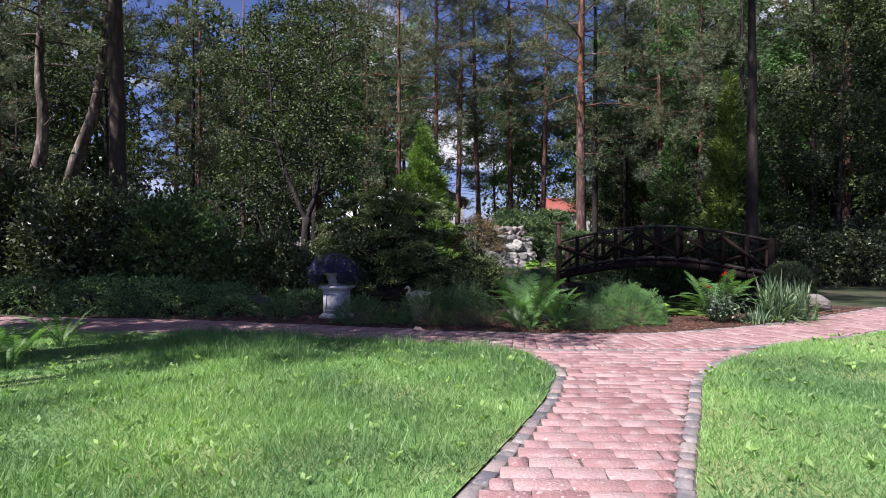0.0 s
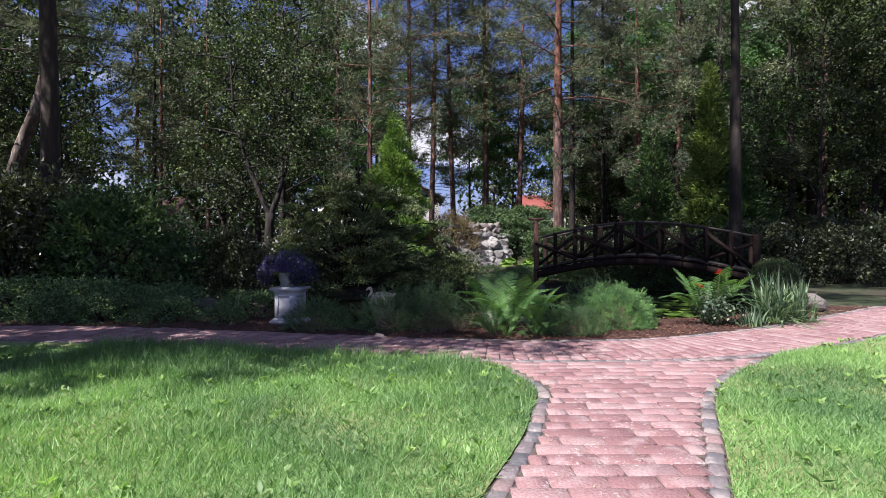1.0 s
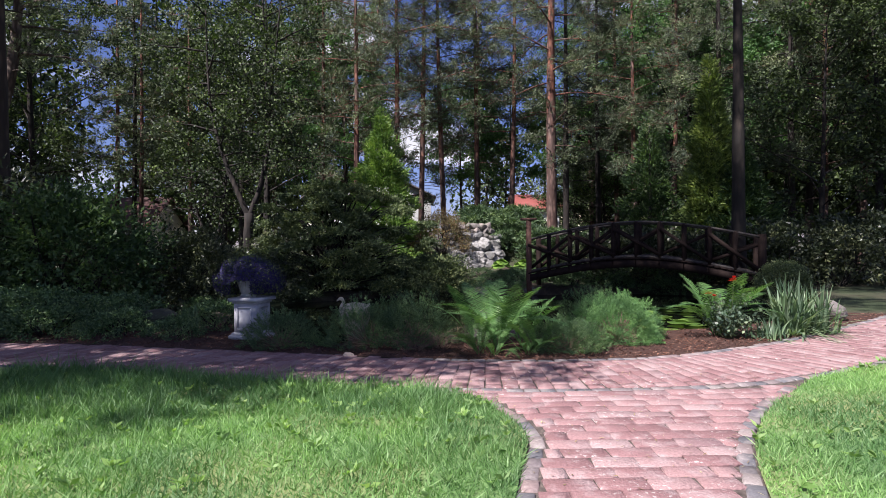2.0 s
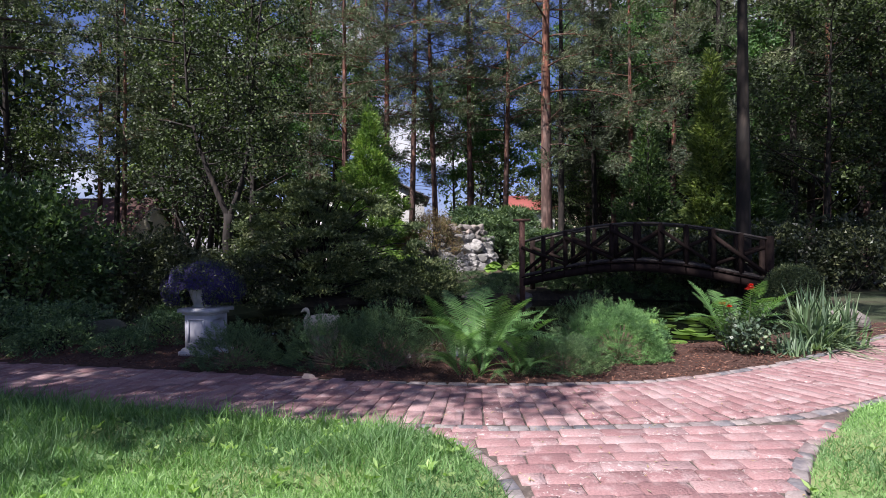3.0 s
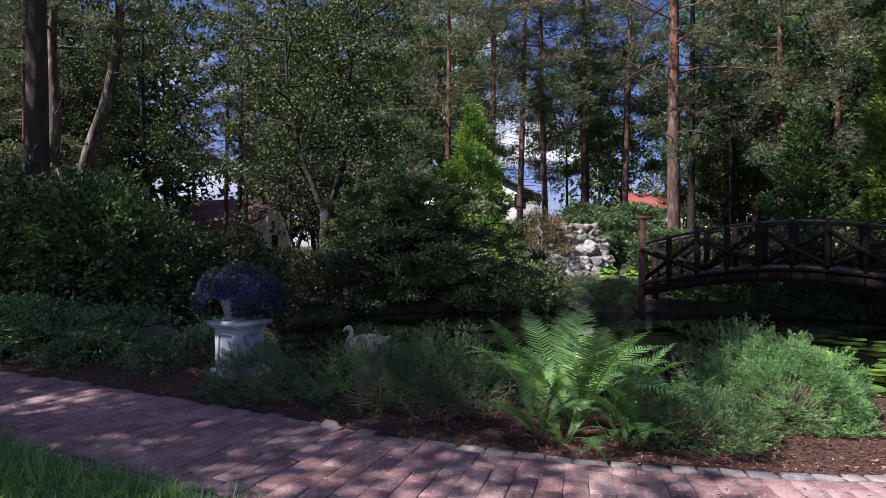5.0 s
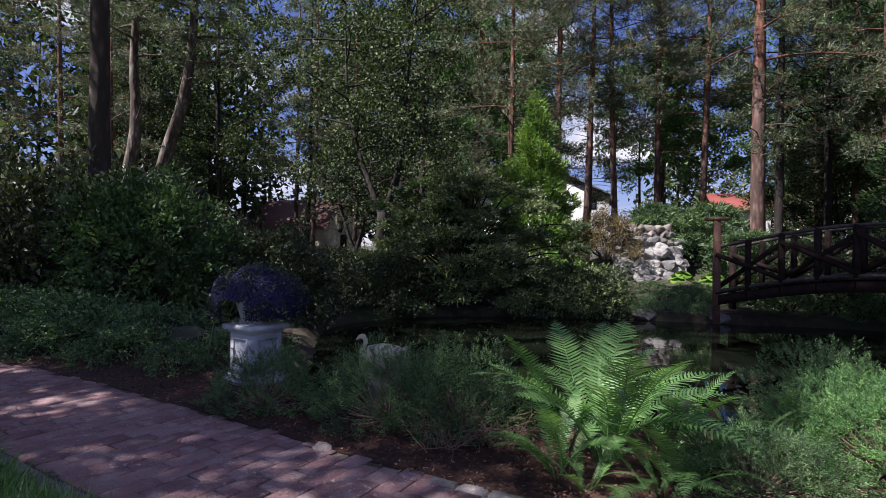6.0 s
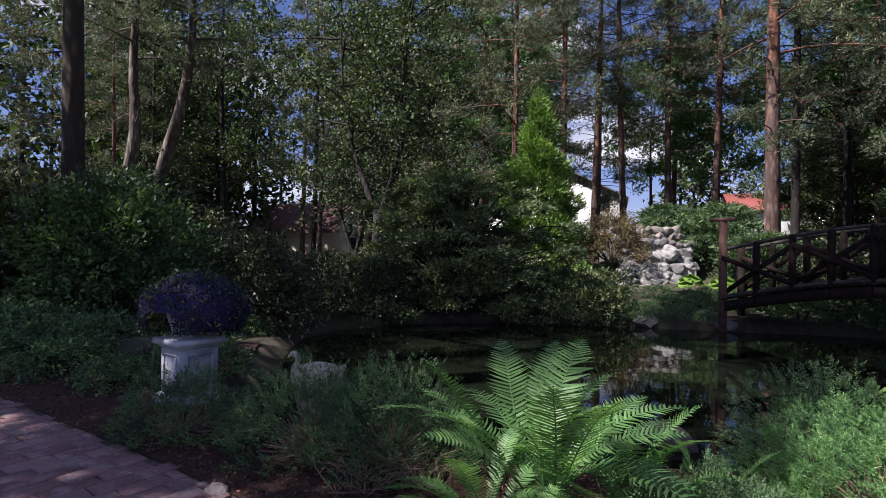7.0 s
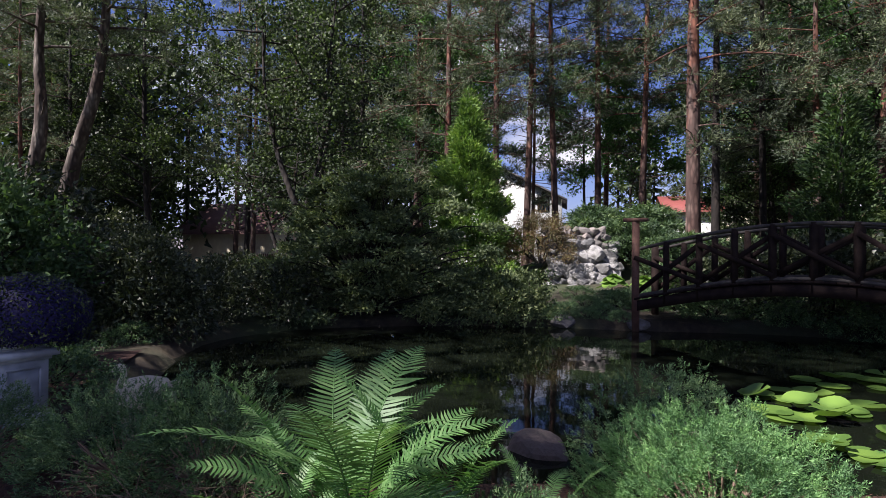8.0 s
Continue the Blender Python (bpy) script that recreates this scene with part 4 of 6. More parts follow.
def make_forked_oak(limb_lines, fork, r0, leaves, leaf, mat="oak"):
    """A low-forking tree: a short bole, crooked main limbs along given lines, side branches and clumped leaves."""
    trunk, crown = Geo(), Geo()
    tube(trunk, curve([(0.05, 0, 0), (-0.03, 0, fork * 0.5), (0, 0, fork)], 8), np.linspace(r0 * 1.25, r0, 8), 10, 0.05)
    tips = []
    for ln in limb_lines:
        line = curve([(0, 0, fork - 0.15)] + ln, 18)
        rad = r0 * 0.72 * (1 - 0.8 * np.linspace(0, 1, 18))
        tube(trunk, line, rad, 9, 0.05)
        for k in range(16):
            u0 = 0.45 + 0.55 * (k + rng.uniform()) / 16
            root = np.array([np.interp(u0, np.linspace(0, 1, 18), line[:, q]) for q in range(3)])
            a = k * 2.4 + rng.uniform(-0.4, 0.4)
            L = rng.uniform(1.0, 2.3) * (1.2 - 0.5 * u0)
            d = np.array([math.cos(a), math.sin(a), rng.uniform(-0.1, 0.6)])
            u = np.linspace(0, 1, 6)[:, None]
            pts = root + d * L * u + np.cumsum(rng.normal(size=(6, 3)) * 0.06 * L, 0) * u
            tube(trunk, pts, 0.035 * (1 - 0.8 * u[:, 0]) + 0.005, 5)
            for b_ in range(5):
                u1 = rng.uniform(0.3, 1)
                r1 = np.array([np.interp(u1, u[:, 0], pts[:, q]) for q in range(3)])
                sd = unit(d + rng.normal(size=3) * 0.8)
                sl = rng.uniform(0.4, 0.9)
                tube(trunk, r1 + sd * sl * np.linspace(0, 1, 2)[:, None], np.linspace(0.012, 0.004, 2), 3)
                tips += [r1 + sd * sl * q for q in (0.5, 1.0)]
    tips = np.array(tips)
    per = max(4, leaves // len(tips))
    n_ = len(tips) * per
    c_ = np.repeat(tips, per, 0) + rng.normal(size=(n_, 3)) * np.array([0.24, 0.24, 0.12])
    blades(crown, c_, rng.normal(size=(n_, 3)) + np.array([0, 0, -0.25]), leaf * rng.uniform(0.6, 1.25, n_), leaf * 0.75, fold=0.1)
    return trunk.mesh("trunk", MAT["darkshadebark"], True), crown.mesh("crown", MAT[mat])


plant("broadleaf_tree", make_forked_oak([[(-0.45, 0, 3.3), (-0.95, 0.1, 4.6), (-1.35, 0.2, 6.4), (-1.5, 0.3, 9.5)], [(0.35, 0, 3.2), (0.62, 0, 4.3), (0.72, 0.1, 6.2), (1.1, 0.2, 9.8)], [(0.3, 0.8, 4.0), (0.2, 1.6, 7.0), (0.0, 1.9, 11.0)]], 2.4, 0.15, 14500, 0.105),
      at(-5.3, 21.0), "dark-barked tree forking low into two crooked limbs", "tree", "broad-leaved trees")
plant("broadleaf_tree", make_forked_oak([[(-0.35, 0, 1.9), (-0.7, 0.1, 3.0), (-0.9, 0.2, 4.6)], [(0.25, 0, 1.9), (0.45, 0, 3.0), (0.6, 0.1, 5.0)]], 1.2, 0.13, 3200, 0.12),
      at(-7.6, 24.0), "small dark-barked tree forking near the ground", "tree", "broad-leaved trees")
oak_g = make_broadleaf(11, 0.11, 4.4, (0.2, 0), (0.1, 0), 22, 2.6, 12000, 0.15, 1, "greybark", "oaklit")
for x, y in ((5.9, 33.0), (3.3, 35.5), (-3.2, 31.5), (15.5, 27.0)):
    plant("broadleaf_tree", oak_g, at(x, y, x * 40), "slender tree with sunlight put into its green leaf colour", "tree", "broad-leaved trees")
plant("broadleaf_tree", make_broadleaf(17, 0.19, 9.0, (-0.35, 0), (0.0, 0), 20, 3.0, 12000, 0.14), at(9.07, 16.34, 40), "dark straight trunk beside the footbridge", "tree", "broad-leaved trees")
# added trees out of view, shaped only to shade the lawn, path, beds and pond
rng = np.random.default_rng(5)
oak_t = make_broadleaf(28, 0.34, 15, (0.3, 0), (0.1, 0), 30, 4.2, 10500, 0.20)
oak_s = make_broadleaf(11.5, 0.08, 6.8, (0.1, 0), (0, 0), 12, 1.6, 2100, 0.17)
oak_k = make_broadleaf(9.6, 0.05, 8.1, (0.1, 0), (0, 0), 9, 0.8, 900, 0.13)
oak_f = make_broadleaf(11.5, 0.07, 6.8, (0.1, 0), (0, 0), 12, 1.7, 850, 0.17)
oak_q = make_broadleaf(19.8, 0.09, 18.0, (0.1, 0), (0, 0), 10, 0.75, 1000, 0.14)
oak_g2 = make_broadleaf(11.0, 0.05, 7.6, (0.1, 0), (0, 0), 12, 1.2, 560, 0.15)
oak_n = make_broadleaf(11.5, 0.08, 6.8, (0.1, 0), (0, 0), 12, 0.9, 2200, 0.13)
# unseen shade casters; each kind's crown height and width set the shadow
for k, (x, y, v, sc) in enumerate(UNSEEN_SHADE):
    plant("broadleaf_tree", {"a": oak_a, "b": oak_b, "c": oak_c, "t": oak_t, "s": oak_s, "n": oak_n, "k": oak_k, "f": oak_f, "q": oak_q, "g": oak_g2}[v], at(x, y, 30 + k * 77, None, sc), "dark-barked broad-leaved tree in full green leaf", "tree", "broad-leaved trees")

rng = np.random.default_rng(8)
# the wood's depth: far trunks and leaf, past counting
far_trunk, far_leaf = Geo(), Geo()
for k in range(165):
    ang = rng.uniform(-62, 58)
    dist = rng.uniform(42, 75)
    x, y = dist * math.sin(radians(ang)), dist * math.cos(radians(ang))
    if (-27 < x * 45 / y < -15 and dist < 54) or ((-4 < x * 50 / y < 4 or 6.5 < x * 50 / y < 19) and dist < 66):
        continue
    if (-3 < ang < 6 and dist < 72) or (-15 < x < 3 and 44 < y < 56):
        continue
    if -60 < ang < -45 and k % 4:
        continue
    if (-30 < ang < -19 or -2 < ang < 7 or -12 < ang < -7) and k % 4 == 1:
        continue
    zz = float(ground_z(x, y))
    hh = rng.uniform(15, 26)
    tube(far_trunk, np.array([x, y, zz]) + up_curve(hh, rng.uniform(-0.8, 0.8, 2), (0, 0), 5), np.linspace(0.2, 0.03, 5), 6)
    n_ = 430
    hgt = rng.uniform(0.10, 1.0, n_)
    rr = 3.6 * np.sqrt(rng.uniform(0, 1, n_)) * (1.15 - 0.6 * hgt)
    aa = rng.uniform(0, 2 * np.pi, n_)
    c = np.stack([x + rr * np.cos(aa), y + rr * np.sin(aa), zz + hgt * hh], 1)
    tufts(far_leaf, c, rng.normal(size=(n_, 3)), 3, 0.75, 0.42, 0.8)
woods = thing("far_woods", "dark mixed woodland in the distance", "woodland")
tagged(woods, kind="stuff")
tagged(part("trunks_far", far_trunk, "darkshadebark", woods), kind="stuff")
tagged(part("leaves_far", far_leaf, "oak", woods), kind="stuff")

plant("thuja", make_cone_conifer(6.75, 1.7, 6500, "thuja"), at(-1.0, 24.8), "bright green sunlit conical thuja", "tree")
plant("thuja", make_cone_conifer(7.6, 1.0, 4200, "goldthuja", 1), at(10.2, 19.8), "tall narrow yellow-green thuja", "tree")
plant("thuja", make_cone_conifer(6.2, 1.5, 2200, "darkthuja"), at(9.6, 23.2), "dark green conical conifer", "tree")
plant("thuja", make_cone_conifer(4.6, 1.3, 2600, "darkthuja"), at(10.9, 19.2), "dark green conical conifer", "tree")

# ---- shrubs round the pond ----
S = ("branchwork", "foliage")
plant("yew_shrub", make_tiered_shrub(3.15, 2.1, 3.3, 120, 700, 0.10, "yew"), at(-1.95, 17.4, 0, -0.2), "large spreading dark green shrub in tiers overhanging the pond", "shrub", names=S)
plant("shrub", make_shrub(1.35, 0.8, 1.05, 16000, 0.08, "yew", 0.5, 0.3), at(0.7, 18.0, 0, -0.25), "low dark green shrub on the pond bank", "shrub", names=S)
plant("shrub", make_shrub(1.2, 1.0, 2.2, 14000, 0.10, "lightbush", 0.45, 0.35), at(-5.95, 12.4, 20), "pale green leafy shrub behind the flower bed", "shrub", names=S)
rh = make_shrub(1.7, 1.3, 2.5, 14000, 0.15, "rhodo", 0.38, 0.35)
for x, y, s in ((-8.2, 12.6, 0.95), (-6.9, 15.4, 0.64), (-4.3, 13.7, 0.58), (-10.8, 13.0, 1.1), (-9.6, 15.5, 1.1), (-13.0, 14.0, 1.1), (-10.4, 19.0, 0.85), (-12.5, 17.5, 1.2)):
    plant("rhododendron", rh, at(x, y, x * 50, None, s), "dark rhododendron with a few faded lilac blooms", "shrub", "rhododendrons", S)
bloom = Geo()
aa = rng.uniform(0, 6.28, 30)
dd = np.stack([np.cos(aa), np.sin(aa), rng.uniform(0.1, 1, 30)], 1)
blades(bloom, np.zeros((30, 3)) + dd * 0.02, dd, 0.055, 0.045, 0.15, np.array([0, 0, 1.0]))
bloom_me = bloom.mesh("bloom", MAT["lilac"])
for k, ob in enumerate([o for o in scene.objects if o.name.startswith("rhododendron")]):
    for q in range(5):
        o = new("bloom", bloom_me)
        o.parent = ob
        a, e = q * 2.4 + k, 0.25 + 0.13 * q
        o.matrix_basis = pose(1.72 * math.cos(a) * math.cos(e), 1.32 * math.sin(a) * math.cos(e), 1.1 + 1.5 * math.sin(e))
under = make_shrub(1.9, 1.5, 1.9, 4800, 0.145, "rhodo", 0.5, 0.4)
# those behind the bridge and by the yew are added to make dark hollows
for x, y, s in ((-4.0, 20.5, 0.8), (-2.0, 21.6, 0.8), (8.6, 20.8, 0.8), (7.4, 18.5, 0.8), (8.7, 17.6, 0.75), (6.3, 19.6, 0.75), (10.8, 18.0, 0.9), (12.6, 17.2, 0.8), (14.5, 18.5, 1.0), (16.5, 17.0, 1.0), (19.0, 18.5, 1.1), (7.0, 21.4, 0.6),
                (22.0, 16.0, 1.1), (-4.3, 15.4, 0.45), (-3.3, 15.9, 0.5), (-5.3, 14.6, 0.45), (-4.7, 17.0, 0.58), (-6.1, 18.8, 0.58), (-15.5, 16.5, 1.2), (-19.0, 19.0, 1.3), (12.0, 20.5, 0.9), (6.6, 21.9, 0.42), (8.0, 20.9, 0.45), (9.2, 19.6, 0.45), (10.0, 18.6, 0.5), (-4.8, 22.5, 0.6)):
    plant("understorey_shrub", under, at(x, y, x * 90, None, s), "shaded dark green understorey shrub at the wood's edge", "shrub", "understorey shrubs", S)
low = make_shrub(0.8, 0.6, 0.55, 4200, 0.062, "junishade", 0.4, 0.3)
for x, y, s in ((-5.4, 10.6, 1.1), (-4.3, 10.7, 0.9), (-6.8, 10.8, 1.1), (-3.3, 11.3, 0.45), (-8.4, 11.2, 1.2), (2.6, 20.6, 0.5), (3.2, 19.6, 0.5), (0.0, 19.8, 1.3), (-2.7, 10.6, 0.7), (-3.0, 9.75, 0.5), (-3.9, 9.95, 0.65), (-4.9, 10.0, 0.75), (-6.0, 10.2, 0.75), (5.6, 19.7, 1.0), (6.5, 19.0, 1.0), (7.3, 18.3, 1.0), (8.0, 17.5, 1.0), (3.0, 18.0, 0.4), (3.3, 17.6, 0.35), (2.7, 17.75, 0.35), (2.0, 17.7, 0.4), (6.4, 17.9, 0.7), (7.4, 17.2, 0.7), (5.2, 18.4, 0.7), (2.2, 18.1, 0.4), (1.4, 17.95, 0.55), (0.5, 17.9, 0.7), (2.7, 18.9, 0.45), (1.0, 19.2, 0.9), (4.05, 19.0, 0.5), (4.7, 19.3, 0.55), (3.4, 19.1, 0.6), (4.3, 19.8, 0.6), (3.7, 19.9, 0.6), (4.5, 21.0, 0.6), (-3.9, 13.0, 0.5)):
    plant("groundcover_shrub", low, at(x, y, x * 70, None, s), "low grey-green groundcover shrub in the bed", "shrub", "groundcover shrubs", S)
plant("ball_shrub", make_shrub(0.62, 0.62, 1.3, 20000, 0.045, "yew", 0.5, 0.06, 0, "darkshadebark", 0.84), at(8.53, 13.75, 0, None, 0.88), "clipped round evergreen shrub beside the footbridge", "shrub", names=S)
jun_back = make_tiered_shrub(1.75, 1.4, 1.2, 50, 300, 0.15, "junback", 0.26)
for k, (x, y, s) in enumerate(((4.5, 26.0, 1.15), (5.9, 25.0, 1.15), (7.6, 25.2, 1.15), (3.4, 27.4, 1.2), (9.0, 24.0, 1.0), (5.2, 27.6, 1.2), (6.2, 23.4, 0.8), (7.7, 23.0, 0.9))):
    plant("juniper", jun_back, at(x, y, k * 80, None, s), "spreading feathery juniper on the rockery mound", "shrub", "rockery junipers", S)
plant("heath_shrub", make_shrub(1.05, 0.8, 1.5, 12000, 0.07, "brownbush", 0.35, 0.3), at(1.45, 24.4, 0, 0.95), "rusty brown heath-like shrub above the rockery", "shrub", names=S)

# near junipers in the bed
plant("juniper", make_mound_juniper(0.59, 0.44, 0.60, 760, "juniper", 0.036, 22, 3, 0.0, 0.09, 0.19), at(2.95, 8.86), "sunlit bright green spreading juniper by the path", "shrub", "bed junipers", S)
# the junipers below take the copy with shade in its green
plant("juniper", make_mound_juniper(0.45, 0.36, 0.38, 330, "junishade", 0.036, 18, 3), at(2.12, 8.30), "shaded blue-green juniper beside the fern", "shrub", "bed junipers", S)
plant("juniper", make_mound_juniper(0.50, 0.38, 0.64, 330, "junishade", 0.040, 17, 3), at(2.85, 9.52), "dark juniper leaning over the pond edge", "shrub", "bed junipers", S)
plant("juniper", make_mound_juniper(0.52, 0.44, 0.62, 330, "junishade", 0.040, 17, 3, 0.0, 0.10), at(0.30, 8.86), "dark juniper beside the large fern", "shrub", "bed junipers", S)
plant("juniper", make_mound_juniper(0.68, 0.44, 0.56, 400, "junishade", 0.040, 17, 3, 0.0, 0.10), at(-0.25, 8.86), "dark juniper with bare dry twigs at its foot", "shrub", "bed junipers", S)
plant("juniper", make_mound_juniper(0.48, 0.42, 0.44, 260, "junishade", 0.038, 17, 3), at(-1.35, 8.90), "low shaded juniper in front of the pedestal", "shrub", "bed junipers", S)

# ---- ferns ----
def frond_mesh(length, arch, width, n_=46):
    """One arching frond: a rib with tapering, pointed leaflets to both sides, held a little upward as a trough."""
    g_ = Geo()
    u = np.linspace(0, 1, n_)
    out, up = length * (0.34 * u + 0.36 * arch * u ** 2.2), length * (0.93 * u - 0.34 * arch * u ** 2.8)
    rib = np.stack([out, 0.02 * length * np.sin(u * 4), up], 1)
    tube(g_, rib[::3], np.linspace(0.006, 0.0015, len(rib[::3])), 4)
    tang = unit(np.gradient(rib, axis=0))
    k = np.arange(6, n_)
    ul = u[k]
    wd = width * 0.5 * np.clip(0.12 + 1.75 * (ul - 0.1), 0.1, 1.0) * np.clip((1.02 - ul) / 0.28, 0.05, 1.0) ** 0.75
    step = length / n_
    for sgn in (1, -1):
        side = np.array([0, sgn, 0.0])
        nrm = unit(np.cross(tang[k], np.tile(side, (len(k), 1)))) * sgn
        nrm = np.where(nrm[:, 2:] < 0, -nrm, nrm)
        way = unit(tang[k] * 0.36 + side + nrm * 0.18 + rng.normal(size=(len(k), 3)) * 0.06)
        acr = unit(tang[k] - way * np.sum(tang[k] * way, 1, keepdims=True))
        L, w_ = wd[:, None] * rng.uniform(0.92, 1.06, (len(k), 1)), np.minimum(step * 0.74, wd * 0.42)[:, None]
        drop = np.array([0, 0, -0.13]) * L
        b0, m0, tip = rib[k], rib[k] + way * L * 0.5 + drop * 0.15, rib[k] + way * L * 1.04 + acr * L * 0.14 + drop
        v = np.stack([b0 - acr * w_ * 0.40, b0 + acr * w_ * 0.40, m0 + acr * w_ * 0.46, m0 - acr * w_ * 0.36, tip], 1)
        q = np.arange(len(k))[:, None] * 5
        g_.add(v, q + np.array([[0, 1, 2, 3]]), q + np.array([[3, 2, 4]]))
    return g_.mesh("frond", MAT["fern"])


FRONDS = [frond_mesh(1.0, 0.5, 0.25), frond_mesh(0.95, 0.8, 0.26), frond_mesh(0.92, 1.05, 0.24), frond_mesh(0.88, 1.35, 0.23)]


def fern(x, y, size, count, label, group="ferns", seed=0, flat=0.0):
    r = random.Random(seed)
    ob = thing("fern", label, "fern", at(x, y, r.uniform(0, 360)), group)
    for k in range(count):
        f = new("frond", FRONDS[k % 4])
        f.parent = ob
        s = size * r.uniform(0.84, 1.08)
        f.matrix_basis = pose(0.03 * math.cos(k), 0.03 * math.sin(k), 0.0, r.uniform(-12, 12), r.uniform(-8, 9) + flat, k * 137.5 + r.uniform(-14, 14)) @ Matrix.Scale(s, 4)
    return ob


fern(1.32, 8.42, 1.14, 17, "large sunlit ostrich fern shuttlecock in the bed", seed=3)
fern(1.06, 8.62, 0.98, 6, "ostrich fern crown beside the largest one", seed=14)
fern(1.66, 8.58, 0.95, 6, "ostrich fern crown beside the largest one", seed=15)
fern(1.08, 8.16, 0.70, 10, "smaller fern at the foot of the large one", seed=4, flat=6)
fern(1.72, 8.18, 0.70, 10, "smaller fern at the foot of the large one", seed=5, flat=6)
fern(1.22, 8.03, 0.50, 8, "low fern at the front of the bed", seed=21, flat=14)
fern(1.60, 8.06, 0.54, 8, "low fern at the front of the bed", seed=22, flat=12)
fern(2.15, 8.75, 0.50, 5, "small bright fern between the junipers", seed=12)
fern(4.42, 9.12, 1.14, 14, "bright fern behind the red rose bush", seed=6, flat=3)
fern(-4.45, 5.55, 0.80, 13, "light green fern at the edge of the lawn", seed=9)
fern(-4.75, 6.75, 0.75, 11, "light green fern at the edge of the lawn", seed=10)
fern(-3.95, 6.70, 0.35, 6, "small fern at the edge of the lawn", seed=11)

# ---- rockery, stones ----
def stone(name, x, y, z, size, seed, mat, label, turn=0.0, cuts=3):
    ob = tagged(new(name, rock_mesh(name, size, seed, mat, cuts)), label, "stone")
    ob.matrix_basis = pose(x, y, z, 0, 0, turn)
    return ob


rockery = thing("rockery", "rockery wall of pale grey boulders in sun", "rockery", pose(2.6, 24.0, 0.08))
shapes = [rock_mesh("stone", (0.27, 0.24, 0.20), s_, "rock", 3, 0.5, (0.42, 0.72)) for s_ in range(6)]
dshapes = [rock_mesh("stone", (0.27, 0.24, 0.20), s_ + 9, "darkrock", 3, 0.5, (0.42, 0.72)) for s_ in range(3)]
r_ = random.Random(5)
for row in range(9):
    zz = 0.05 + row * 0.235
    for col in range(-3, 5):
        if abs(col) > 4.4 - max(0, row - 6) * 0.7:
            continue
        s_ = r_.uniform(0.85, 1.35)
        top = row >= 7 or (row >= 6 and r_.random() < 0.5)
        o = new("stone", r_.choice(dshapes if top else shapes))
        o.parent = rockery
        o.matrix_basis = pose(col * 0.275 + (row % 2) * 0.13 + r_.uniform(-0.06, 0.06), zz * 0.42 + r_.uniform(-0.07, 0.07) + 0.05 * col * col * 0.3, zz + r_.uniform(-0.04, 0.04),
                              r_.uniform(-25, 25), r_.uniform(-25, 25), r_.uniform(0, 360)) @ Matrix.Scale(s_, 4)
part("core", rock_mesh("core", (1.35, 0.9, 1.1), 21, "darkrock", 3, 0.25), None, rockery).matrix_basis = pose(0, 1.25, 0.85)
stone("boulder", -3.65, 10.7, 0.06, (0.42, 0.30, 0.24), 31, "mossrock", "mossy grey boulder lying in the bed", 20)
stone("boulder", -7.2, 11.4, 0.15, (0.45, 0.35, 0.30), 32, "darkrock", "mossy grey boulder under the shrubs", 50)
stone("boulder", 7.0, 10.5, 0.14, (0.30, 0.26, 0.22), 33, "darkrock", "grey boulder beside the iris clump", 10)
stone("boulder", 2.03, 10.50, -0.27, (0.33, 0.25, 0.16), 34, "shaderock", "pinkish flat stone lying in the pond", 15)
stone("boulder", 3.1, 10.05, -0.08, (0.16, 0.13, 0.3), 36, "pinkrock", "upright pinkish stone at the pond edge", 0)
stone("boulder", -0.42, 8.14, 0.0, (0.08, 0.055, 0.04), 38, "pinkrock", "small pale stone at the bed's edge", 0, 2)
for k in range(26):
    a = radians(-160 + k * 13.2)
    q = 1.02 + 0.03 * math.sin(k * 5)
    if not 76 < math.degrees(a) < 104:
        continue
    s_ = 0.6 + 0.5 * abs(math.sin(k * 3.7))
    o = stone("bank_stone", POND[0] + POND[2] * q * math.cos(a), POND[1] + POND[3] * q * math.sin(a), -0.12, (0.3 * s_, 0.24 * s_, 0.18 * s_), 50 + k, "darkrock",
              "dark damp stone on the pond's edge", k * 40, 2)
    tagged(o, group="bank stones")

# ---- footbridge ----
bridge = thing("footbridge", "arched dark timber footbridge with crossed railings over the pond", "bridge", pose(3.59, 17.48, 0))
B_VEC = Vector((5.2, -2.6, 0))
B_LEN = B_VEC.length
B_DIR = B_VEC.normalized()
B_SIDE = Vector((-B_DIR.y, B_DIR.x, 0))


def on_bridge(s, side, up):
    return B_DIR * (s * B_LEN) + B_SIDE * side + Vector((0, 0, 0.42 + 0.44 * math.sin(math.pi * min(max(s, 0), 1)) + up))


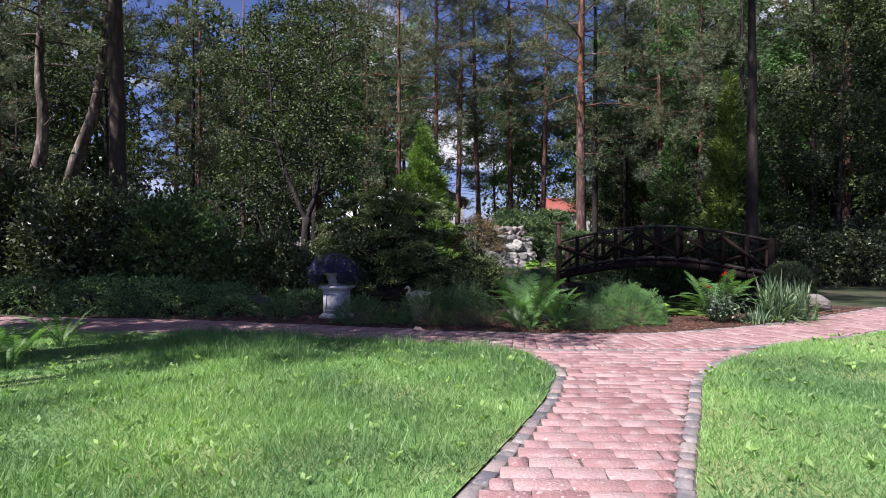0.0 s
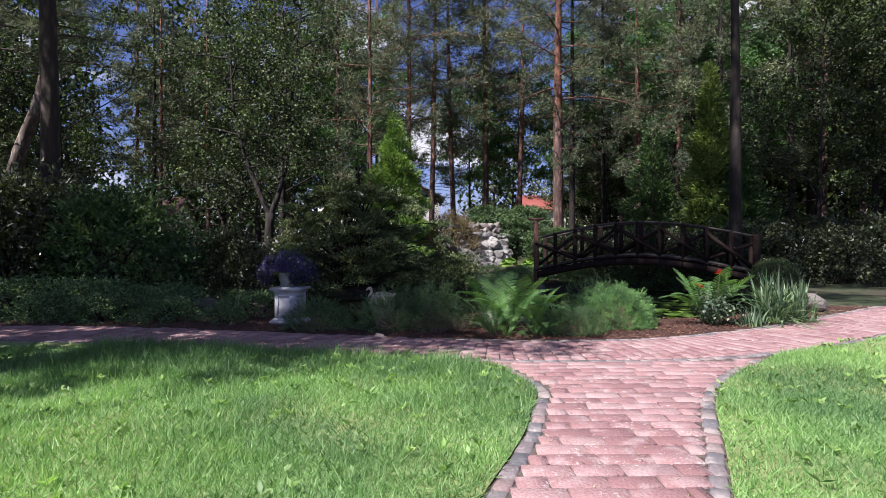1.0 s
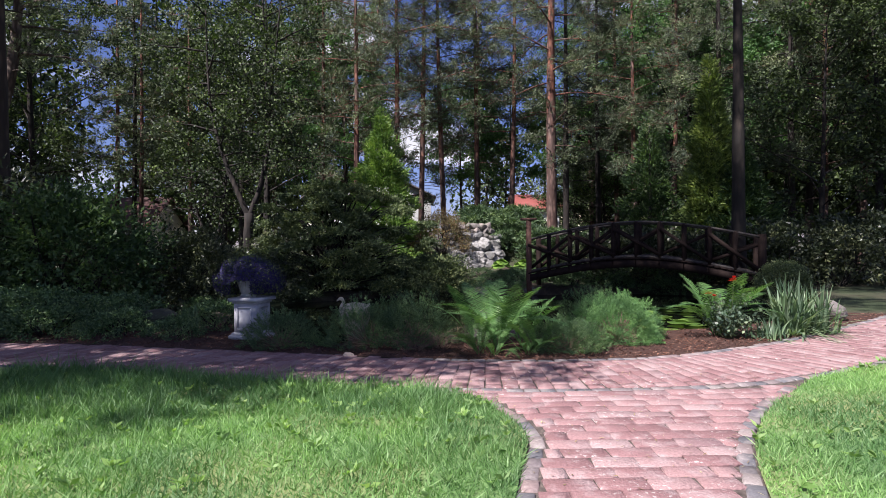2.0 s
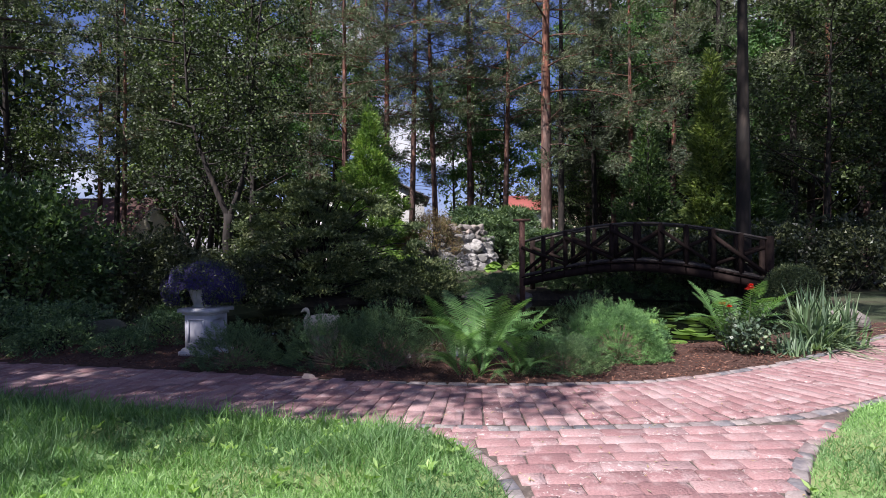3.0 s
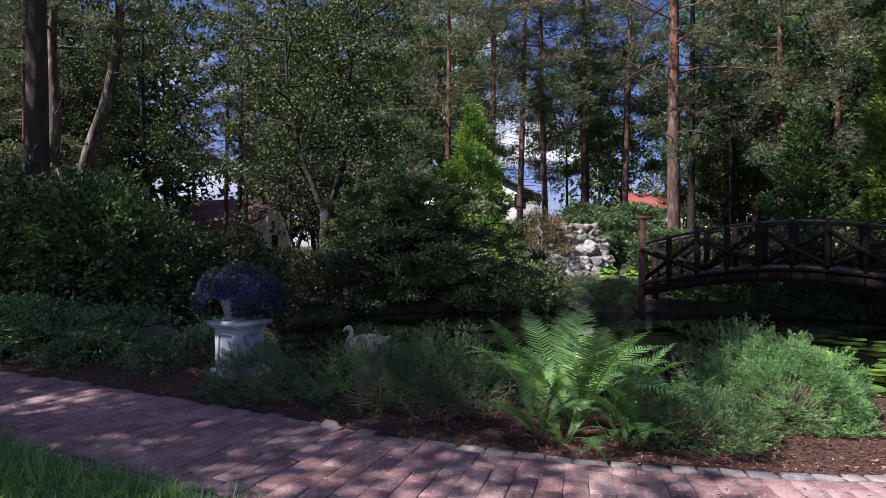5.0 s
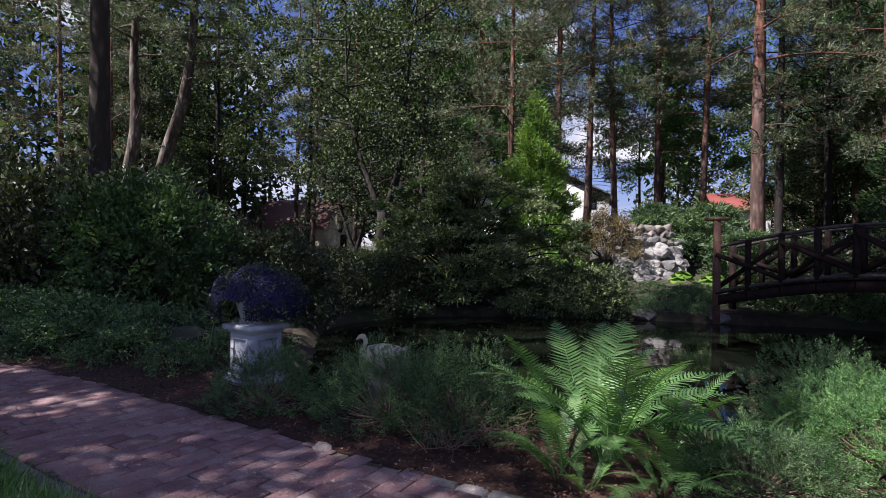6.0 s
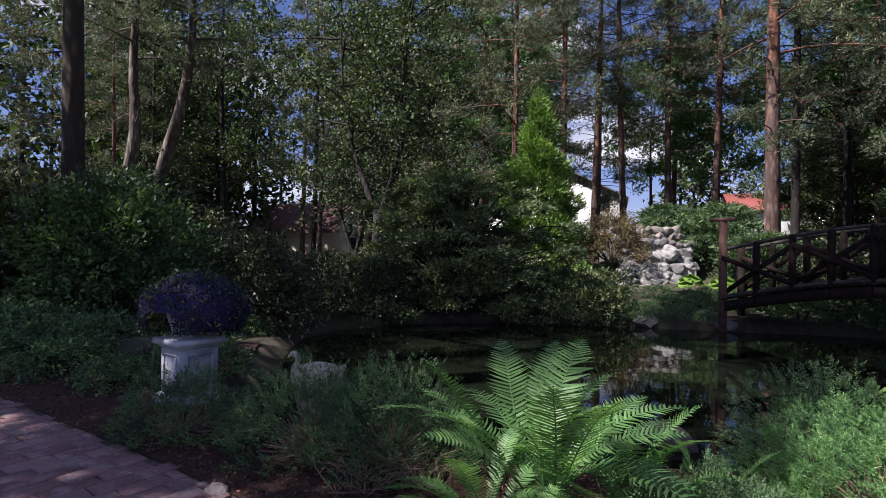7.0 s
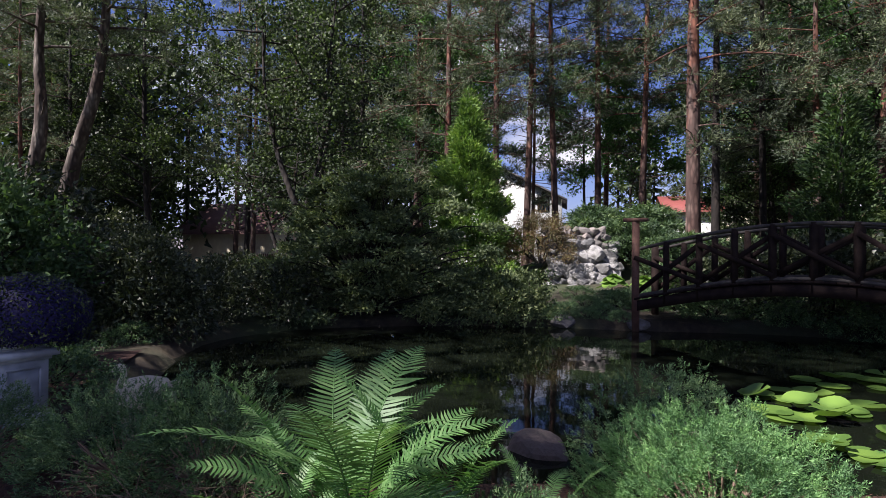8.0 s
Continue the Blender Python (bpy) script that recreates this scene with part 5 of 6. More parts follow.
for side in (0.0, 1.15):
    ss = np.linspace(0.0, 1.0, 25)
    g = Geo()
    rings = [on_bridge(s, side + a_, b_) for s in ss for a_, b_ in ((-0.05, -0.25), (0.05, -0.25), (0.05, -0.05), (-0.05, -0.05))]
    g.add(rings, [(4 * i_ + j_, 4 * i_ + (j_ + 1) % 4, 4 * i_ + 4 + (j_ + 1) % 4, 4 * i_ + 4 + j_) for i_ in range(24) for j_ in range(4)] + [(0, 1, 2, 3), (99, 98, 97, 96)])
    part("beam", g, "timber", bridge)
    g = Geo()
    tube(g, [on_bridge(s, side, 0.95) for s in ss], np.full(25, 0.034), 8, 0.06)
    part("handrail", g, "rail", bridge, "round handrail with its lit line put into a paler tone", smooth=True)
    g = Geo()
    tube(g, [on_bridge(s, side, 0.035) for s in ss], np.full(25, 0.04), 8, 0.06)
    part("kick_rail", g, "rail", bridge, "round rail at the deck's edge, light put into its paler tone", smooth=True)
    posts = np.linspace(0.0, 1.0, 11)
    for k, s in enumerate(posts):
        g = Geo()
        foot = on_bridge(s, side, 0)
        if k in (0, 10):
            tall = 1.92 if side == 0.0 and k == 0 else 1.45
            beam(g, Vector((foot.x, foot.y, -0.5)), Vector((foot.x, foot.y, tall)), 0.13, 0.13)
            if tall > 1.5:
                cap = Matrix.Translation((foot.x, foot.y, tall)) @ B_DIR.to_track_quat("X", "Z").to_matrix().to_4x4()
                box(g, cap, 0.46, 0.15, 0.07, 0.015)
            part("end_post", g, "post" if tall > 1.5 else "timber", bridge, "red-brown squared end post" if tall > 1.5 else "")
        else:
            beam(g, foot - Vector((0, 0, 0.22)), foot + Vector((0, 0, 0.97)), 0.10, 0.09)
            part("post", g, "timber", bridge)
    for s0, s1 in zip(posts[:-1:2], posts[2::2]):
        for a_, b_ in ((0.10, 0.80), (0.80, 0.10)):
            off = side + (0.055 if a_ < 0.5 else -0.055)
            g = Geo()
            beam(g, on_bridge(s0, off, a_), on_bridge(s1, off, b_), 0.055, 0.085)
            part("brace", g, "timber", bridge)
plank = Geo()
box(plank, Matrix(), 0.145, 1.30, 0.04, 0.006)
plank_me = plank.mesh("plank", MAT["timber"])
for k in range(38):
    s = (k + 0.5) / 38
    a_, b_ = on_bridge(s - 0.01, 0.575, -0.03), on_bridge(s + 0.01, 0.575, -0.03)
    o = new("plank", plank_me)
    o.parent = bridge
    o.matrix_basis = Matrix.Translation(on_bridge(s, 0.575, -0.03)) @ (b_ - a_).to_track_quat("X", "Z").to_matrix().to_4x4()

# ---- pedestal with its urn and flowers ----
PED = pose(-1.9, 9.56, -0.01, 0, 0, -21)
ped = thing("pedestal", "white plaster garden pedestal with moulded cap and panelled sides", "pedestal", PED)
g = Geo()
box(g, pose(0, 0, 0), 0.44, 0.44, 0.055, 0.008)
box(g, pose(0, 0, 0.055), 0.40, 0.40, 0.035, 0.02)
part("base", g, "plaster", ped)
g = Geo()
box(g, pose(0, 0, 0.09), 0.335, 0.335, 0.395)
part("shaft", g, "plaster", ped)
for k in range(4):
    g = Geo()
    m = pose(0, 0, 0, 0, 0, 90 * k)
    w_, h0, h1 = 0.22, 0.14, 0.43
    for (x0, z0, x1, z1) in ((-w_ / 2, h0, w_ / 2, h0), (-w_ / 2, h1, w_ / 2, h1), (-w_ / 2, h0, -w_ / 2, h1), (w_ / 2, h0, w_ / 2, h1)):
        beam(g, m @ Vector((x0, -0.171, z0)), m @ Vector((x1, -0.171, z1)), 0.022, 0.016)
    part("panel_moulding", g, "plaster", ped)
g = Geo()
box(g, pose(0, 0, 0.485), 0.37, 0.37, 0.03, 0.005)
box(g, pose(0, 0, 0.515), 0.45, 0.45, 0.05, 0.012)
part("cap", g, "plaster", ped)
urn = thing("urn", "small white plaster urn standing on the pedestal", "urn", PED @ pose(-0.035, -0.03, 0.565))
g = Geo()
lathe(g, [(0.0, 0.0), (0.105, 0.0), (0.11, 0.025), (0.095, 0.035), (0.10, 0.05), (0.125, 0.13), (0.15, 0.205), (0.168, 0.21), (0.172, 0.235), (0.165, 0.245), (0.14, 0.245), (0.11, 0.18), (0.0, 0.17)], 32)
part("bowl", g, "plaster", urn, smooth=True)
flowers = thing("flower_dome", "dense dome of deep violet blue flowers spilling from the urn", "flowers", PED @ pose(-0.04, 0.02, 0.0))
g, gl = Geo(), Geo()
n_ = 22000
d = unit(rng.normal(size=(n_, 3)))
p = d * np.array([0.49, 0.47, 0.37]) * (0.72 + 0.28 * rng.uniform(0, 1, (n_, 1)) ** 0.5) * (1 + 0.06 * np.sin(d[:, :1] * 9 + d[:, 2:] * 7)) + np.array([-0.08, 0.09, 0.76])
near_, lat_ = p[:, 0] * 0.65 - p[:, 1] * 0.75, p[:, 0] * 0.75 + p[:, 1] * 0.65
keep = (p[:, 2] > 0.57) & ~((near_ > -0.02) & (lat_ > -0.26) & (lat_ < -0.02) & (p[:, 2] < 0.80)) & ~((near_ > 0.05) & (p[:, 2] < 0.62))
p, d = p[keep], d[keep]
way = np.cross(d, rng.normal(size=d.shape))
blades(g, p, way, 0.019, 0.016, fold=0.15, up=d)
part("blossom", g, "violet", flowers)
p2 = p[::3] * np.array([0.93, 0.93, 1]) - np.array([0, 0, 0.01])
blades(gl, p2, rng.normal(size=p2.shape), 0.045, 0.02)
part("foliage", gl, "yew", flowers)
g = Geo()
for k in range(24):
    a = k * 2.4
    tube(g, curve([(0, 0, 0.76), (0.18 * math.cos(a), 0.18 * math.sin(a), 0.9), (0.38 * math.cos(a), 0.36 * math.sin(a), 0.80 + 0.2 * math.sin(k))], 6), np.linspace(0.004, 0.002, 6), 4)
part("stalks", g, "yew", flowers)

# ---- swan ----
swan = thing("swan_planter", "pale weathered plaster swan planter at the pond edge", "planter", pose(-0.46, 9.27, -0.045, 0, 0, 8) @ Matrix.Diagonal((0.80, 0.80, 1.0, 1)))
g = Geo()
prof = [(0.0, 0.0), (0.11, 0.0), (0.13, 0.08), (0.19, 0.22), (0.235, 0.34), (0.225, 0.44), (0.165, 0.51), (0.06, 0.53), (0.0, 0.53)]
lathe(g, prof, 22, Matrix.Diagonal((1.05, 0.72, 1.0, 1.0)))
part("body", g, "swan", swan, smooth=True)
g = Geo()
nk = curve([(-0.14, 0, 0.30), (-0.23, 0, 0.37), (-0.245, 0, 0.46), (-0.20, 0, 0.53), (-0.215, 0, 0.58), (-0.26, 0, 0.585), (-0.305, 0, 0.555)], 18)
tube(g, nk, np.array([0.05, 0.042, 0.036, 0.032, 0.029, 0.027, 0.026, 0.025, 0.024, 0.024, 0.024, 0.025, 0.027, 0.026, 0.022, 0.016, 0.011, 0.005]), 10)
part("neck", g, "swan", swan, smooth=True)
for sgn in (1, -1):
    g = Geo()
    tube(g, [(-0.12, sgn * 0.125, 0.36), (0.0, sgn * 0.15, 0.37), (0.12, sgn * 0.13, 0.41), (0.24, sgn * 0.07, 0.50)], np.array([0.05, 0.075, 0.06, 0.015]), 10)
    part("wing", g, "swan", swan, smooth=True)

# ---- rose, irises, hostas, pond plants ----
rose = thing("rose_bush", "small rose bush with grey-green leaves and red blooms", "rose bush", at(4.46, 8.92))
g, gl = Geo(), Geo()
tips = []
for k in range(22):
    a, q = k * 2.4, 0.1 + 0.26 * rng.uniform()
    e = np.array([q * math.cos(a), q * math.sin(a), rng.uniform(0.28, 0.62)])
    ln = curve([(0.02 * math.cos(a), 0.02 * math.sin(a), 0), e * np.array([0.6, 0.6, 0.55]), e], 6)
    tube(g, ln, np.linspace(0.006, 0.003, 6), 5)
    tips += [ln[q_] for q_ in (2, 3, 4, 5)]
part("stem", g, "yew", rose)
tips = np.repeat(np.array(tips), 9, 0)
blades(gl, tips + rng.normal(size=tips.shape) * 0.05, rng.normal(size=tips.shape) + [0, 0, 0.2], 0.055, 0.042, fold=0.12)
part("foliage", gl, "roseleaf", rose)
for fx, fy, fz, fs in ((-0.06, -0.22, 0.79, 0.062), (-0.34, -0.14, 0.62, 0.045), (0.02, -0.1, 0.83, 0.03), (-0.30, -0.2, 0.60, 0.03)):
    g = Geo()
    for ring in range(4):
        k_ = 7
        aa = np.arange(k_) * 2 * np.pi / k_ + ring * 0.6
        out = np.stack([np.cos(aa), np.sin(aa), np.full(k_, 0.15 + 0.5 * ring)], 1)
        blades(g, np.tile([fx, fy, fz], (k_, 1)) + out * 0.006, out, fs * (1 - 0.14 * ring), fs * 0.85, 0.25, np.array([0, 0, 1.0]))
    part("bloom", g, "red", rose, "red rose bloom")
    g = Geo()
    tube(g, [(fx * 0.6, fy * 0.6, 0.35), (fx * 0.9, fy * 0.9, (fz + 0.35) / 2), (fx, fy, fz)], [0.004, 0.004, 0.003], 5)
    part("flower_stalk", g, "yew", rose)


def strap_clump(name, x, y, count, length, width, label, category, mat="iris", spread=0.5, group=""):
    ob = thing(name, label, category, at(x, y), group)
    g_ = Geo()
    for k in range(count):
        a, tilt = rng.uniform(0, 2 * np.pi), abs(rng.normal(0, spread)) + 0.05
        L = length * rng.uniform(0.6, 1.1)
        d_ = np.array([math.cos(a), math.sin(a)])
        u = np.linspace(0, 1, 7)
        outw = L * (math.sin(min(tilt, 1.3)) * u * 0.7 + 0.35 * tilt * u ** 3)
        upw = L * (math.cos(min(tilt, 1.2)) * u - 0.35 * tilt * u ** 3)
        base = np.array([rng.normal(0, 0.09), rng.normal(0, 0.09)])
        rib = np.stack([base[0] + d_[0] * outw, base[1] + d_[1] * outw, np.maximum(upw, 0.01 + 0.02 * u)], 1)
        side = np.array([-d_[1], d_[0], 0.0])
        wv = width * np.array([0.7, 1, 1, 0.95, 0.8, 0.5, 0.04])[:, None] * 0.5
        L_, R_ = rib - side * wv, rib + side * wv
        v = np.concatenate([L_, R_])
        g_.add(v, [(i_, i_ + 1, 7 + i_ + 1, 7 + i_) for i_ in range(6)])
    tagged(part("blade", g_, mat, ob), kind="stuff")
    return ob


strap_clump("iris", 5.45, 9.12, 210, 0.86, 0.028, "clump of grey-green iris blades at the bed's edge", "iris", group="irises", spread=0.72)
strap_clump("iris", 5.95, 9.25, 130, 0.74, 0.026, "clump of grey-green iris blades at the bed's edge", "iris", group="irises", spread=0.72)
strap_clump("iris", 4.95, 8.78, 60, 0.38, 0.022, "low tuft of pale strap leaves beside the rose", "iris", group="irises", spread=0.7)
strap_clump("iris", -2.95, 10.15, 9, 0.5, 0.03, "small tuft of pale iris blades beside a boulder", "iris", group="irises", spread=0.35)
strap_clump("iris", 5.6, 22.6, 40, 0.8, 0.04, "sunlit tuft of strap leaves behind the footbridge", "iris", "lily", group="irises")


def round_leaf(radius, cup, notch=0.25):
    g_ = Geo()
    k = 20
    aa = np.linspace(notch / 2, 2 * np.pi - notch / 2, k)
    rim = np.stack([radius * np.cos(aa), radius * np.sin(aa), cup * (1 + 0.3 * np.sin(3 * aa))], 1)
    mid = np.stack([radius * 0.5 * np.cos(aa), radius * 0.5 * np.sin(aa), np.full(k, cup * 0.25)], 1)
    cen = np.tile([radius * 0.02, 0, 0.0], (k, 1))
    g_.add(np.concatenate([cen, mid, rim]), [(a_ * k + i_, (a_ + 1) * k + i_, (a_ + 1) * k + i_ + 1, a_ * k + i_ + 1) for a_ in (0, 1) for i_ in range(k - 1)])
    return g_.mesh("leaf", MAT["lily"], True)


LEAVES = [round_leaf(0.17, 0.008), round_leaf(0.13, 0.012), round_leaf(0.20, 0.02), round_leaf(0.16, 0.045)]
r_ = random.Random(11)
for cx, cy, nn, lab in ((5.0, 12.4, 17, "water lily with sunlit green pads on the pond"), (4.95, 11.4, 13, "water lily with sunlit green pads near the bank"), (5.9, 13.6, 13, "water lily with sunlit green pads on the pond")):
    lily = thing("water_lily", lab, "water lily", pose(cx, cy, WATER_Z), "water lilies")
    placed = []
    while len(placed) < nn:
        x, y = r_.uniform(-0.85, 0.85), r_.uniform(-0.6, 0.6)
        if all(math.hypot(x - a_, y - b_) > 0.27 for a_, b_ in placed) or r_.random() < 0.05:
            placed.append((x, y))
            raised = r_.random() < 0.25
            o = new("leaf", LEAVES[3 if raised else r_.randrange(3)])
            o.parent = lily
            o.matrix_basis = pose(x, y, r_.uniform(0.06, 0.16) if raised else 0.006 + 0.003 * (len(placed) % 4), r_.uniform(-22, 22) if raised else 0, r_.uniform(-22, 22) if raised else 0, r_.uniform(0, 360))
hosta_leaf = LEAVES[2]
for cx, cy, nn, ss in ((4.4, 22.4, 12, 1.6), (5.3, 22.0, 10, 1.6), (3.6, 22.6, 10, 1.5)):
    hosta = thing("hosta", "hosta with broad glossy green leaves", "hosta", at(cx, cy), "hostas")
    for k in range(nn):
        o = new("leaf", hosta_leaf)
        o.parent = hosta
        a = k * 2.4
        o.matrix_basis = pose(ss * 0.16 * math.cos(a) * (k / nn + 0.4), ss * 0.16 * math.sin(a) * (k / nn + 0.4), ss * (0.30 - 0.2 * k / nn), 0, 0, math.degrees(a)) @ pose(0, 0, 0, 0, 28, 0) @ Matrix.Scale(0.75 * ss, 4)
    g = Geo()
    for k in range(nn):
        a = k * 2.4
        tube(g, [(0, 0, 0), (ss * 0.16 * math.cos(a) * (k / nn + 0.4), ss * 0.16 * math.sin(a) * (k / nn + 0.4), ss * (0.30 - 0.2 * k / nn))], [0.006, 0.004], 4)
    part("stalks", g, "yew", hosta)

# bare dry twigs under the juniper
for cx, cy, nn in ((0.30, 8.42, 26), (0.64, 8.58, 34)):
    tw = thing("dry_twigs", "bare reddish dry juniper twigs above the mulch", "twigs", at(cx, cy), "dry twigs")
    g = Geo()
    for k in range(nn):
        a = rng.uniform(0, 2 * np.pi)
        L = rng.uniform(0.18, 0.38)
        e = np.array([L * 0.7 * math.cos(a), L * 0.7 * math.sin(a), L * rng.uniform(0.4, 0.9)])
        way = curve([(0.05 * math.cos(a), 0.05 * math.sin(a), 0), e * 0.35 + rng.normal(size=3) * 0.05, e * 0.7 + rng.normal(size=3) * 0.05, e], 8)
        tube(g, way, np.linspace(0.0038, 0.0014, 8), 4)
        for q in (3, 5, 6):
            tube(g, np.stack([way[q], way[q] + unit(e + rng.normal(size=3) * 0.3) * rng.uniform(0.05, 0.14)]), np.array([0.002, 0.001]), 3)
    tagged(part("twig", g, "twig", tw), kind="stuff")


# ---- houses and fence behind the wood ----
def house(name, x, y, wx, wy, eave, ridge, turn, wall, roof, label, windows=()):
    ob = thing(name, label, "house", pose(x, y, float(ground_z(x, y)) - 0.1, 0, 0, turn))
    g_ = Geo()
    X, Y = wx / 2, wy / 2
    g_.add([(-X, -Y, 0), (X, -Y, 0), (X, Y, 0), (-X, Y, 0), (-X, -Y, eave), (X, -Y, eave), (X, Y, eave), (-X, Y, eave), (0, -Y, ridge), (0, Y, ridge)],
           [(0, 1, 5, 4), (1, 2, 6, 5), (2, 3, 7, 6), (3, 0, 4, 7), (4, 5, 8, 8), (6, 7, 9, 9), (4, 8, 9, 7), (8, 5, 6, 9)])
    part("wall", g_, wall, ob)
    for sgn in (1, -1):
        g_ = Geo()
        o_, t_ = 0.5, 0.14
        sl = (ridge - eave) / X
        lo, hi = (sgn * (X + o_), eave - o_ * sl + 0.03), (0.0, ridge + 0.03)
        v = [(lo[0], -Y - o_, lo[1]), (lo[0], Y + o_, lo[1]), (hi[0], Y + o_, hi[1]), (hi[0], -Y - o_, hi[1])]
        v += [(a_, b_, c_ + t_) for a_, b_, c_ in v]
        g_.add(v, [(0, 1, 2, 3), (4, 5, 6, 7), (0, 1, 5, 4), (1, 2, 6, 5), (2, 3, 7, 6), (3, 0, 4, 7)])
        part("roof", g_, roof, ob)
    for wx_, wz_, ww, wh, face in windows:
        fr, pn = Geo(), Geo()
        if face == "front":
            mm = pose(wx_, -Y - 0.02, wz_, 90)
        else:
            mm = pose(X + 0.02, wx_, wz_, 90, 0, 90)
        for a_, b_ in (((-ww / 2, 0), (ww / 2, 0)), ((-ww / 2, wh), (ww / 2, wh)), ((-ww / 2, 0), (-ww / 2, wh)), ((ww / 2, 0), (ww / 2, wh)), ((0, 0), (0, wh))):
            beam(fr, mm @ Vector((*a_, 0)), mm @ Vector((*b_, 0)), 0.09, 0.09)
        win = part("window", fr, "timber", ob)
        pn.add([mm @ Vector((a_, b_, 0.0)) for a_, b_ in ((-ww / 2, 0), (ww / 2, 0), (ww / 2, wh), (-ww / 2, wh))], [(0, 1, 2, 3)])
        part("pane", pn, "pane", win)
    return ob


house("house", -4.0, 60, 11.8, 10, 6.0, 9.0, 0, "render_white", "tile_dark", "white rendered house with a dark gable roof", ((4.35, 4.9, 0.9, 1.2, "front"), (1.0, 4.9, 0.9, 1.2, "front"), (4.35, 1.5, 0.9, 1.2, "front")))
house("house", -23.8, 48, 6.0, 8.2, 2.8, 5.0, 84, "render_cream", "tile_brown", "cream house with a brown tiled roof", ((0.0, 1.0, 0.8, 1.1, "front"), (-1.5, 1.0, 0.8, 1.1, "side")))
house("house", 14.2, 66, 6.5, 4.5, 5.2, 6.7, 90, "render_white", "tile_red", "house with a bright red tiled roof")
house("house", 21.8, 72, 5.0, 8, 6.8, 8.9, 0, "render_cream", "tile_red", "house with a bright red tiled gable roof", ((0.0, 4.0, 1.0, 1.2, "front"),))
house("house", -53.0, 46, 9, 12, 6.0, 8.6, 90, "render_white", "tile_brown", "house with a brown roof beyond the trees")
fence = thing("picket_fence", "brown wooden picket fence by the cream house", "fence", pose(-17.5, 40, float(ground_z(-17.5, 40)), 0, 0, 12))
g = Geo()
box(g, Matrix(), 0.10, 0.025, 1.05, 0.03)
slat = g.mesh("slat", MAT["post"])
for k in range(44):
    o = new("slat", slat)
    o.parent = fence
    o.matrix_basis = pose(-3.1 + k * 0.145, 0, 0.05)
for zz in (0.3, 0.85):
    g = Geo()
    beam(g, (-3.2, 0.03, zz), (3.4, 0.03, zz), 0.05, 0.07)
    part("rail", g, "post", fence)

# ---- litter, weeds, grass ----
bed_poly = np.array(bed_edge + shore)
c = np.stack([rng.uniform(-6.5, 8.5, 52000), 7.6 + 3.4 * rng.uniform(0, 1, 52000) ** 1.5], 1)
c = c[inside(c, bed_poly) & (pond_reach(c[:, 0], c[:, 1]) > 1.04)]
g = Geo()
k = len(c)
d = np.stack([rng.normal(size=k), rng.normal(size=k), rng.normal(size=k) * 0.25], 1)
blades(g, np.stack([c[:, 0], c[:, 1], rng.uniform(0.0, 0.02, k)], 1), d, rng.uniform(0.012, 0.042, k), rng.uniform(0.006, 0.016, k), 0.0, np.array([0.1, 0.1, 1.0]) + rng.normal(size=(k, 3)) * 0.45)
tagged(new("bark_chips", g.mesh("bark_chips", MAT["litter"])), "loose red-brown bark chips on the bed", "mulch", kind="stuff")

# bits of straw, bud scales and bark blown onto the bricks
u_ = rng.integers(40, 330, 900)
off_ = rng.uniform(-0.6, 0.75, 900)
c = b_line[u_] + b_nrm[u_] * off_[:, None] + rng.normal(size=(900, 2)) * 0.03
c = np.concatenate([c, np.stack([rng.uniform(0.9, 2.6, 260), rng.uniform(3.2, 6.8, 260)], 1)])
k = len(c)
g = Geo()
d = np.stack([rng.normal(size=k), rng.normal(size=k), rng.normal(size=k) * 0.12], 1)
blades(g, np.stack([c[:, 0], c[:, 1], rng.uniform(0.003, 0.008, k)], 1), d, rng.uniform(0.012, 0.05, k), rng.uniform(0.003, 0.011, k), 0.0, np.array([0.1, 0.1, 1.0]))
tagged(new("path_litter", g.mesh("path_litter", MAT["straw"])), "dry straw and bud scales blown onto the bricks", "litter", kind="stuff")


def scatter(poly, x0, x1, y0, y1, density):
    n_ = int((x1 - x0) * (y1 - y0) * density)
    p_ = np.stack([rng.uniform(x0, x1, n_), rng.uniform(y0, y1, n_)], 1)
    return p_[inside(p_, np.array(poly))]


def grass_on(poly, zones, label):
    g_ = Geo()
    for x0, x1, y0, y1, dens, tall, wide in zones:
        p_ = scatter(poly, x0, x1, y0, y1, dens)
        n_ = len(p_)
        if not n_:
            continue
        clump = np.array([noise.noise(Vector((a_ * 1.3, b_ * 1.3, 3.0))) for a_, b_ in p_])
        d_ = np.stack([rng.normal(size=n_) * 0.5, rng.normal(size=n_) * 0.5, np.ones(n_)], 1)
        L = tall * rng.uniform(0.45, 1.2, n_) * (1 + 0.7 * clump)
        blades(g_, np.stack([p_[:, 0], p_[:, 1], np.zeros(n_) - 0.002], 1), d_, L, wide, bend=0.22, thin=True)
    return tagged(new("grass", g_.mesh("grass", MAT["grass"])), label, "grass", kind="stuff")


